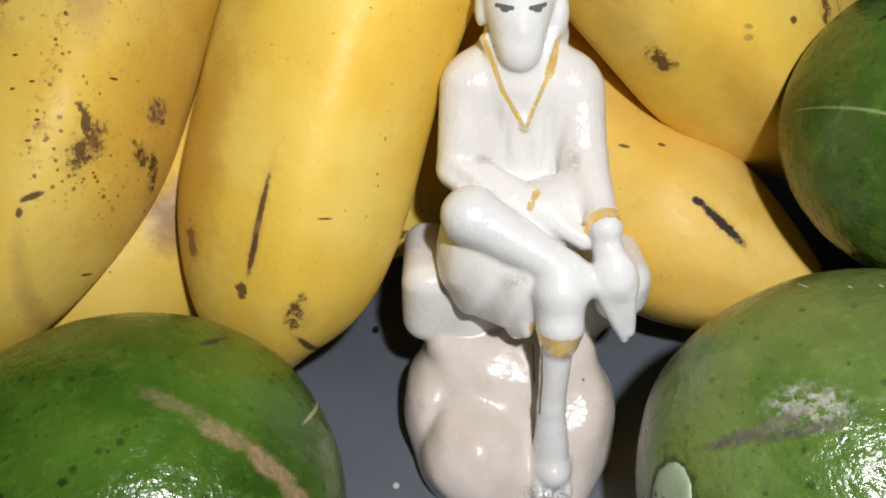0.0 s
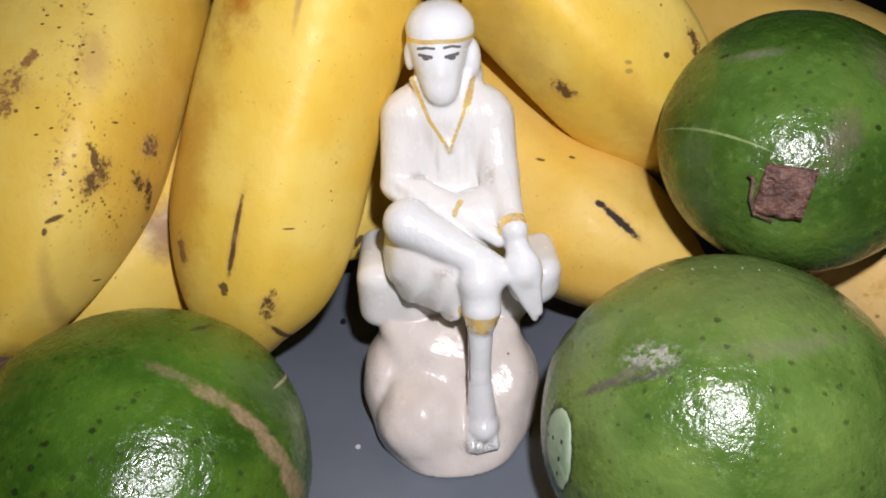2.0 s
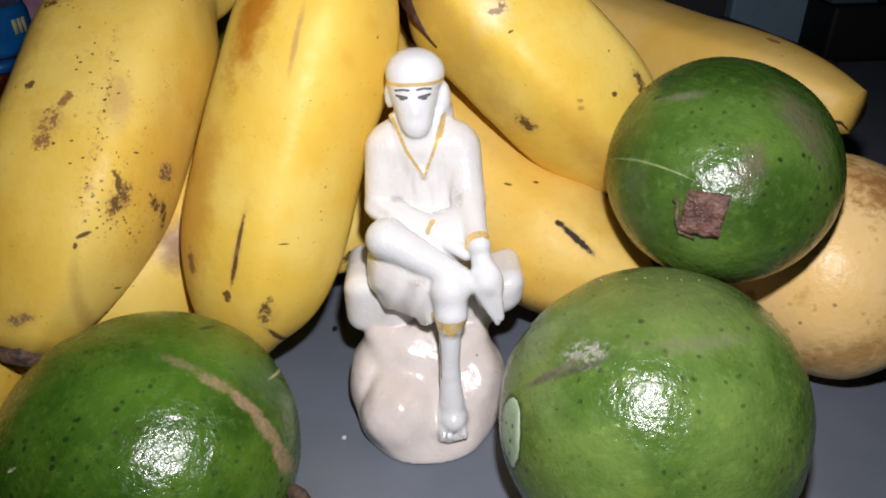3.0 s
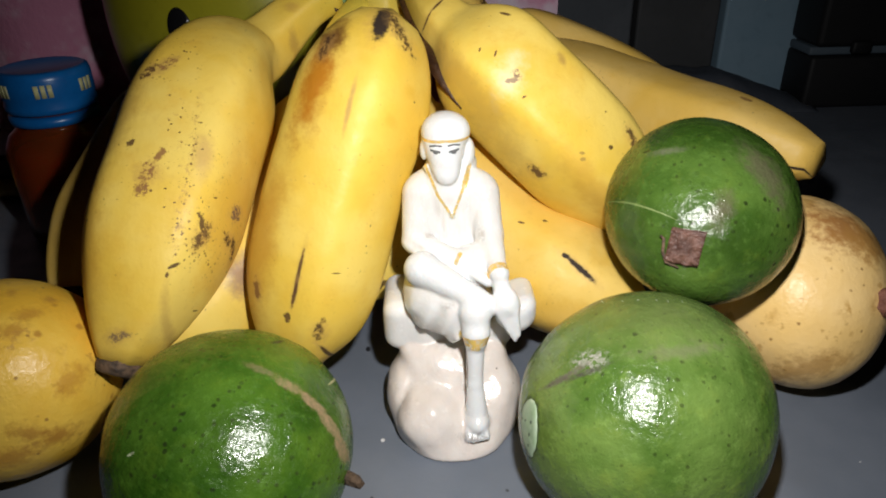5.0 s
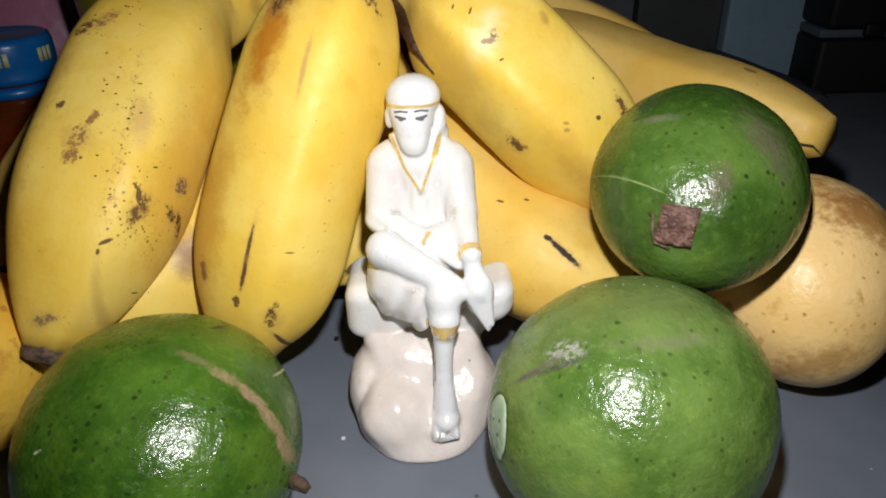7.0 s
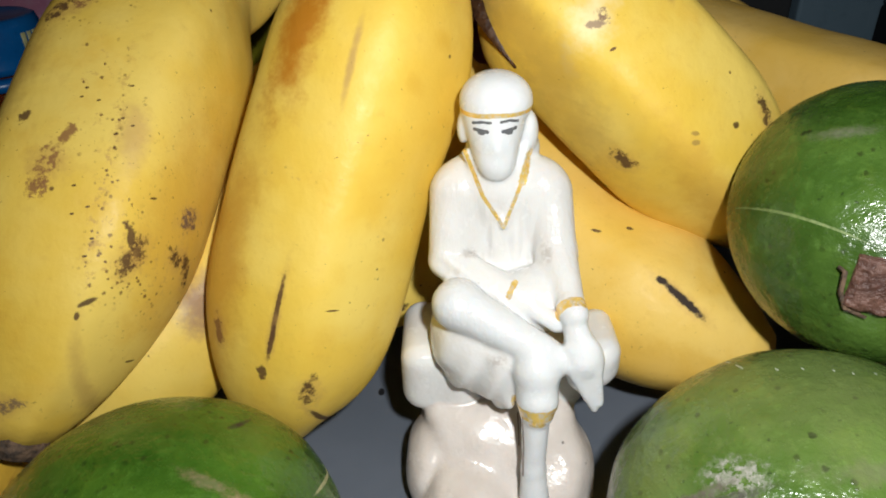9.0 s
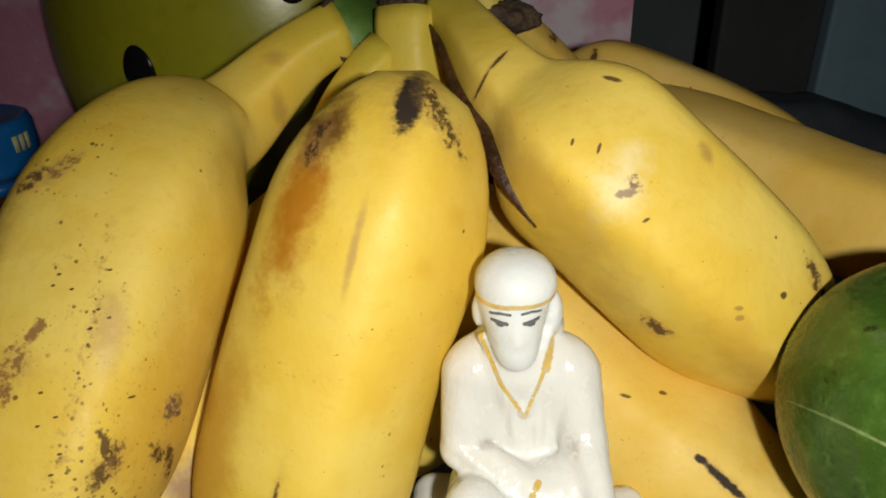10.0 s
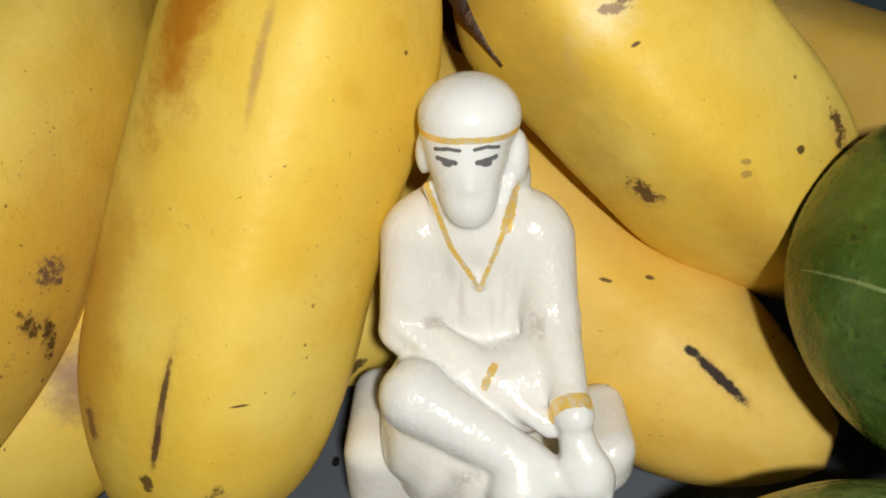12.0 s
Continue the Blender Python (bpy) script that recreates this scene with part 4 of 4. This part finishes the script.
    shin = join(rod((5.9, -6.8, 34), (5.6, -9.6, 20), 2.6, 2.1), rod((5.6, -9.6, 20), (5.9, -11.8, 12.5), 2.1, 2.9), 1.0)
    shin = join(shin, ell((6.1, -13.2, 8.8), (3.3, 4.2, 3.2)), 1.5)
    for i in range(5):
        shin = join(shin, rod((3.7 + i * 1.15, -15.8, 7.8), (3.3 + i * 1.35, -18.2 + abs(i - 1) * 0.35, 6.2), 0.7, 0.62), 0.3)
    body = join(body, shin, 0.6)
    palm = join(rod((13.0, 0.5, 49.5), (14.4, -4.0, 42.5), 2.2, 3.0), ell((15.0, -4.0, 41.0), (3.7, 2.6, 6.2)), 2.0)
    for i in range(4):
        palm = join(palm, rod((12.2 + i * 1.55, -5.4, 42 - i * 0.3), (15.6 + i * 0.8, -6.2, 32.2 + abs(i - 2) * 1.4), 1.3, 0.85), 0.5)
    palm = join(palm, rod((12.2, -4.0, 45.0), (10.2, -5.0, 40.5), 1.3, 1.0), 0.6)
    body = join(body, palm, 0.6)
    body = join(body, rod((3.5, 5.2, 50.0), (10.2, 1.0, 47.0), 2.2, 1.7), 0.6)
    body = join(body, rod((12.8, 2.0, 50.3), (13.1, 0.2, 49.8), 2.9, 2.8), 0.3)
    body = join(body, rod((1.6, 7.1, 50.6), (3.0, 6.2, 50.3), 3.0, 2.9), 0.3)
    body = join(body, rod((6.1, -7.0, 34.9), (6.0, -7.6, 33.2), 3.9, 3.3), 0.3)
    # collar, neck and head
    body = join(body, rod((-0.8, 20, 69), (-1, 19, 76), 5.0, 4.0), 1.5)
    body = join(body, rod((-0.6, 22, 67), (-0.8, 23, 75.5), 7.0, 5.2), 2.0)
    body = join(body, rod((-6.2, 18.5, 75), (0.8, 14.0, 61.5), 0.9, 0.7), 0.6)
    body = join(body, rod((5.0, 18.5, 75.5), (0.8, 14.0, 61.5), 1.0, 0.7), 0.6)
    head = join(ell((-1, 20, 82.2), (6.1, 6.6, 6.8)), ell((-0.8, 17.4, 77), (4.5, 4.7, 5.6)), 2.5)
    head = join(head, rod((-0.7, 14.0, 80), (-0.7, 13.1, 77.6), 0.55, 0.85), 1.2)
    head = join(head, ell((-0.6, 14.9, 73.6), (2.9, 2.3, 2.8)), 2.4)
    head = join(head, ell((-0.5, 20.6, 84.6), (6.9, 7.1, 5.5)), 0.5)
    head = join(head, ell((-6.7, 20, 79.5), (1.2, 2.0, 3.0)), 0.6)
    head = join(head, ell((5.6, 21.5, 77.8), (2.2, 3.0, 4.6)), 0.8)
    head = join(head, ell((6.6, 23.0, 74.2), (1.8, 2.5, 2.8)), 0.8)
    body = join(body, head, 0.8)
    solid = join(body, join(rock, shin, 1.8), 0.9)
    bare = np.minimum(np.minimum(leg, lap), np.minimum(np.minimum(shin, palm), head))
    return (ax, ay, az), solid, np.stack([stone - np.minimum(body, seat), bare - cloth], -1)


def net(axes, field, extra):
    """A surface of quads through the zero level of a field on a grid, and another field's value at its corners."""
    n = field.shape
    inside = field < 0
    cells = [m - 1 for m in n]

    def corner(a, i, j, k):
        return a[i:i + cells[0], j:j + cells[1], k:k + cells[2]]

    corners = [(i, j, k) for i in (0, 1) for j in (0, 1) for k in (0, 1)]
    count = sum(corner(inside, *c).astype(np.int8) for c in corners)
    active = (count > 0) & (count < 8)
    idx = np.argwhere(active)
    number = -np.ones(cells, np.int64)
    number[active] = np.arange(len(idx))
    val = {c: corner(field, *c)[active] for c in corners}
    total, hits = np.zeros((len(idx), 3)), np.zeros(len(idx))
    for c in corners:
        for axis in range(3):
            if c[axis]:
                continue
            d = tuple(1 if q == axis else v for q, v in enumerate(c))
            a, b = val[c], val[d]
            cross = (a < 0) != (b < 0)
            s = np.where(cross, a / np.where(cross, a - b, 1), 0)
            p = np.tile(np.array(c, float), (len(idx), 1))
            p[:, axis] += s
            total[cross] += p[cross]
            hits[cross] += 1
    places = idx + total / hits[:, None]
    step = [a[1] - a[0] for a in axes]
    verts = np.stack([axes[q][0] + places[:, q] * step[q] for q in range(3)], 1)
    values = extra[idx[:, 0], idx[:, 1], idx[:, 2]]
    quads = []
    for axis in range(3):
        b, c = (axis + 1) % 3, (axis + 2) % 3
        lo = [slice(None)] * 3
        hi = [slice(None)] * 3
        lo[axis], hi[axis] = slice(0, n[axis] - 1), slice(1, n[axis])
        change = inside[tuple(lo)] != inside[tuple(hi)]
        e = np.argwhere(change)
        e = e[(e[:, b] > 0) & (e[:, c] > 0) & (e[:, b] < n[b] - 1) & (e[:, c] < n[c] - 1)]
        flip = inside[tuple(lo)][tuple(e.T)]
        ring = []
        for db, dc in ((0, 0), (-1, 0), (-1, -1), (0, -1)):
            q = e.copy()
            q[:, b] += db
            q[:, c] += dc
            ring.append(number[tuple(q.T)])
        ring = np.stack(ring, 1)
        ring[~flip] = ring[~flip][:, ::-1]
        quads.append(ring)
    return verts, np.concatenate(quads), values


def figurine_paint():
    m = Mat("painted_resin", 0.26, Subsurface_Weight=0.25, Subsurface_Scale=0.003)
    m.b.inputs["Subsurface Radius"].default_value = (1.0, 0.75, 0.6)
    xyz = m.t.nodes.new("ShaderNodeSeparateXYZ")
    m.t.links.new(m.pos, xyz.inputs[0])
    px, py, pz = xyz.outputs

    def stroke(a, b, w, back):
        """A brush stroke on the front, from a to b in millimetres across and up."""
        x0, z0 = FX + a[0] / 1000, a[1] / 1000
        dx, dz = (b[0] - a[0]) / 1000, (b[1] - a[1]) / 1000
        qx, qz = m.math("SUBTRACT", px, x0), m.math("SUBTRACT", pz, z0)
        h = m.math("ADD", m.math("MULTIPLY", qx, dx), m.math("MULTIPLY", qz, dz))
        h = m.math("MINIMUM", m.math("MAXIMUM", m.math("DIVIDE", h, dx * dx + dz * dz), 0.0), 1.0)
        ex, ez = m.math("SUBTRACT", qx, m.math("MULTIPLY", h, dx)), m.math("SUBTRACT", qz, m.math("MULTIPLY", h, dz))
        d = m.math("SQRT", m.math("ADD", m.math("MULTIPLY", ex, ex), m.math("MULTIPLY", ez, ez)))
        d = m.math("ADD", d, m.math("MULTIPLY", m.math("SUBTRACT", m.noise(1500, 3), 0.5), w * 0.0007))
        return m.math("MULTIPLY", m.ramp(d, w * 0.00085, w * 0.00115, 1.0, 0.0), m.math("LESS_THAN", py, FY + back / 1000))

    def cuff(c, axis, half, reach):
        v = m.vmath("SUBTRACT", m.pos, (FX + c[0] / 1000, FY + c[1] / 1000, c[2] / 1000))
        along = m.math("ABSOLUTE", m.vmath("DOT_PRODUCT", v, tuple(Vector(axis).normalized()), out=1))
        along = m.math("ADD", along, m.math("MULTIPLY", m.math("SUBTRACT", m.noise(700, 2), 0.5), 0.0007))
        near = m.math("LESS_THAN", m.vmath("LENGTH", v, out=1), reach / 1000)
        return m.math("MULTIPLY", near, m.ramp(along, half * 0.0009, half * 0.0011, 1.0, 0.0))

    white = m.mix(m.ramp(m.noise(90, 4), 0.35, 0.7), (0.75, 0.738, 0.72), (0.70, 0.675, 0.65))
    attr = m.t.nodes.new("ShaderNodeAttribute")
    attr.attribute_name = "rock"
    skin = m.t.nodes.new("ShaderNodeAttribute")
    skin.attribute_name = "bare"
    white = m.mix(m.ramp(skin.outputs["Fac"], -0.5, 0.5, 1.0, 0.0), white, m.mix(m.ramp(m.noise(90, 4), 0.35, 0.7), (0.735, 0.742, 0.748), (0.69, 0.695, 0.70)))
    stone = m.mix(m.ramp(m.noise(110, 4, 0.6), 0.35, 0.7), (0.72, 0.655, 0.61), (0.65, 0.585, 0.54))
    c = m.mix(m.ramp(attr.outputs["Fac"], -0.4, 0.4, 1.0, 0.0), white, stone)
    c = m.mix(m.ramp(m.noise(260, 5, 0.7), 0.62, 0.74, 0, 0.22), c, (0.46, 0.40, 0.35))
    c = m.mix(m.math("MULTIPLY", m.specks(230, 0.10, 0.07, 0.4), 0.8), c, (0.10, 0.08, 0.07))
    c = m.mix(m.math("MULTIPLY", m.mark((FX + 0.0052, FY - 0.0165, 0.0062), (1, 0, 0), (0.0045, 0.0018), 0.9, 1600), 0.7), c, (0.10, 0.075, 0.06))
    for place, size in (((0.0225, 0.1081, 0.0574), (0.0011, 0.0022)), ((0.0076, 0.1120, 0.0553), (0.0022, 0.0010)), ((0.0120, 0.0980, 0.0400), (0.0020, 0.0012))):
        c = m.mix(m.math("MULTIPLY", m.mark(place, (1, 0, 0), size, 0.8, 1200), 0.5), c, (0.36, 0.31, 0.27))
    gold = None
    for k in (
        stroke((-8.5, 83.3), (-1, 84.0), 0.42, 22), stroke((-1, 84.0), (6.8, 83.6), 0.42, 22),
        stroke((-6.4, 75.5), (-3.2, 67.6), 0.42, 20), stroke((-3.2, 67.6), (0.8, 61.3), 0.38, 17.5),
        stroke((5.9, 74.6), (4.5, 70.0), 0.8, 21), stroke((4.3, 70.0), (0.8, 61.3), 0.38, 17.5),
        cuff((13.0, 1.0, 50.0), (0.4, -3.0, -0.9), 1.1, 3.4), cuff((2.3, 6.6, 50.5), (1.0, -0.5, -0.2), 0.55, 3.0),
        cuff((6.0, -7.4, 33.8), (0, -0.15, -1), 1.3, 5.3), stroke((5.0, 32.4), (6.6, 32.4), 0.8, -6),
    ):
        gold = k if gold is None else m.math("MAXIMUM", gold, k)
    c = m.mix(m.math("MULTIPLY", gold, m.ramp(m.noise(900, 3, 0.6), 0.36, 0.56, 0.35, 0.95)), c, (0.92, 0.62, 0.13))
    ink = None
    for k in (
        stroke((-4.7, 81.2), (-2.5, 81.1), 0.34, 17), stroke((-3.7, 80.9), (-3.3, 80.9), 0.52, 17),
        stroke((0.4, 81.1), (2.7, 81.3), 0.34, 17), stroke((1.3, 80.9), (1.8, 80.9), 0.52, 17),
        stroke((-5.0, 82.3), (-3.4, 82.75), 0.25, 17), stroke((-3.4, 82.75), (-1.9, 82.7), 0.25, 17), stroke((0.0, 82.8), (1.6, 82.95), 0.25, 17), stroke((1.6, 82.95), (3.1, 82.5), 0.25, 17),
    ):
        ink = k if ink is None else m.math("MAXIMUM", ink, k)
    c = m.mix(m.math("MULTIPLY", ink, 0.85), c, (0.03, 0.03, 0.035))
    # Thin dark brown line down the left side of the shin.
    shin_line = m.math("MAXIMUM", stroke((3.1, 33.0), (3.5, 26.0), 0.13, 2), stroke((3.5, 26.0), (3.4, 19.5), 0.13, 2))
    c = m.mix(m.math("MULTIPLY", shin_line, 0.85), c, (0.10, 0.06, 0.045))
    m.colour(c)
    m.t.links.new(m.math("MULTIPLY", gold, 0.35), m.b.inputs["Metallic"])
    m.rough(m.ramp(m.noise(300, 3), 0.3, 0.7, 0.17, 0.28))
    pleats = m.noise(620, 3, 0.6, m.vmath("MULTIPLY", m.pos, (1, 1, 0.16)))
    robe = m.math("MULTIPLY", m.ramp(pz, 0.044, 0.054), m.ramp(pz, 0.068, 0.073, 1.0, 0.0))
    height = m.math("ADD", m.noise(220, 3, 0.55), m.math("MULTIPLY", m.noise(700, 3, 0.6), 0.3))
    m.bump(m.math("ADD", height, m.math("MULTIPLY", m.math("MULTIPLY", pleats, robe), 1.1)), 0.28, 0.0010)
    return m.m


axes, field, split = figurine_solid()
verts, quads, shares = net(axes, field, split)
me = bpy.data.meshes.new("figurine")
me.from_pydata((verts / 1000).tolist(), [], quads.tolist())
for i, mask in enumerate(("rock", "bare")):
    me.attributes.new(mask, "FLOAT", "POINT").data.foreach_set("value", np.ascontiguousarray(shares[:, i], np.float32))
me.shade_smooth()
me.materials.append(figurine_paint())
figurine = new("figurine", me)
figurine.location = (FX, FY, 0)
tagged(figurine, "small white glazed seated figurine with gold trim on a cream rock", "figurine")

# ---- ball and bottle behind the fruit ----
ball_mat = mottled("yellow_green_plastic", (0.29, 0.27, 0.014), (0.36, 0.33, 0.02), 20, 0.3, 0.05)
ball = thing("balloon", (-0.0721, 0.2780, 0.0), "shiny yellow-green egg-shaped balloon with black oval spots", "balloon")
BC, BR = Vector((-0.0721, 0.2780, 0.0948)), Vector((0.0679, 0.0490, 0.0948))
shell = part("shell", fruit_mesh(BC, BR, (0, 0, 0), 0.005), ball_mat, ball)
black_gloss = mottled("black_gloss", (0.008, 0.008, 0.009), (0.012, 0.012, 0.013), 60, 0.12, 0.1)
for at, size in (((-0.0795, 0.1230), (0.0058, 0.0080)), ((-0.0440, 0.1185), (0.0050, 0.0075)), ((-0.0935, 0.0940), (0.0056, 0.0075))):
    fx, fz = (at[0] - BC.x) / BR.x, (at[1] - BC.z) / BR.z
    fy = -math.sqrt(1 - fx * fx - fz * fz)
    p = BC + Vector((fx * BR.x, fy * BR.y, fz * BR.z))
    n = Vector((fx / BR.x, fy / BR.y, fz / BR.z)).normalized()
    turn = n.to_track_quat("Z", "Y").to_matrix()
    bm = bmesh.new()
    bmesh.ops.create_icosphere(bm, subdivisions=4, radius=1)
    for v in bm.verts:
        v.co = p + turn @ Vector((v.co.x * size[0], v.co.y * size[1] * (1 + 0.15 * v.co.y), v.co.z * 0.0016))
    part("spot", bm, black_gloss, shell, "raised glossy black oval spot")

BX, BY = -0.1587, 0.2390
bottle = thing("bottle", (BX, BY, 0), "amber glass bottle with a ribbed blue screw cap", "bottle")
glass = Mat("amber_glass", 0.06, Transmission_Weight=0.85, IOR=1.48)
glass.colour((0.60, 0.14, 0.03))
body_profile = [(0.010, 0.002), (0.021, 0.0), (0.0235, 0.002), (0.024, 0.005), (0.024, 0.044), (0.0232, 0.046), (0.0205, 0.051), (0.0165, 0.0545), (0.0155, 0.057), (0.0155, 0.062)]
inner = [(max(r - 0.0022, 0.008), z + (0.0022 if z < 0.01 else 0.0)) for r, z in reversed(body_profile)]
part("glass", lathe(body_profile + inner, (BX, BY, 0), 56), glass.m, bottle, "amber brown glass")
part("contents", lathe([(0.004, 0.0045), (0.0195, 0.005), (0.021, 0.008), (0.021, 0.042), (0.004, 0.043)], (BX, BY, 0), 40), mottled("red_brown_pills", (0.50, 0.07, 0.02), (0.36, 0.05, 0.015), 400, 0.5, 0.6, 500, 0.001), bottle, "dark red-brown contents")
cap_mat = mottled("blue_plastic", (0.006, 0.115, 0.38), (0.008, 0.14, 0.44), 60, 0.3, 0.08)
cap_profile = [(0.0175, 0.0615), (0.0186, 0.0620), (0.0188, 0.0640), (0.0182, 0.0660), (0.0187, 0.0680), (0.0187, 0.0760), (0.0180, 0.0785), (0.0165, 0.0793), (0.0155, 0.0788), (0.002, 0.0786)]
cap = part("cap", lathe(cap_profile, (BX, BY, 0), 64), cap_mat, bottle, "blue plastic screw cap")
part("ring", lathe([(0.0165, 0.0560), (0.0183, 0.0564), (0.0186, 0.0580), (0.0183, 0.0600), (0.0165, 0.0605)], (BX, BY, 0), 56), cap_mat, bottle, "blue tamper ring")
cream = mottled("cream_print", (0.62, 0.60, 0.30), (0.55, 0.53, 0.28), 200, 0.5, 0.1)
for mid in (-128.0, -70.0, -12.0, -186.0):
    for off, h0, h1 in ((-9.0, 0.0692, 0.0745), (-1.0, 0.0692, 0.0745), (7.0, 0.0692, 0.0745)):
        bm = bmesh.new()
        cols = []
        for i in range(5):
            a = radians(mid + off + i * 1.4)
            cols.append([bm.verts.new((BX + r * math.cos(a), BY + r * math.sin(a), z)) for r, z in ((0.0186, h0), (0.01895, h0), (0.01895, h1), (0.0186, h1))])
        for a, b in zip(cols, cols[1:]):
            for k in range(4):
                bm.faces.new((a[k], a[(k + 1) % 4], b[(k + 1) % 4], b[k]))
        bm.faces.new(cols[0])
        bm.faces.new(cols[-1])
        part("print_bar", bm, cream, cap, "cream printed bar")
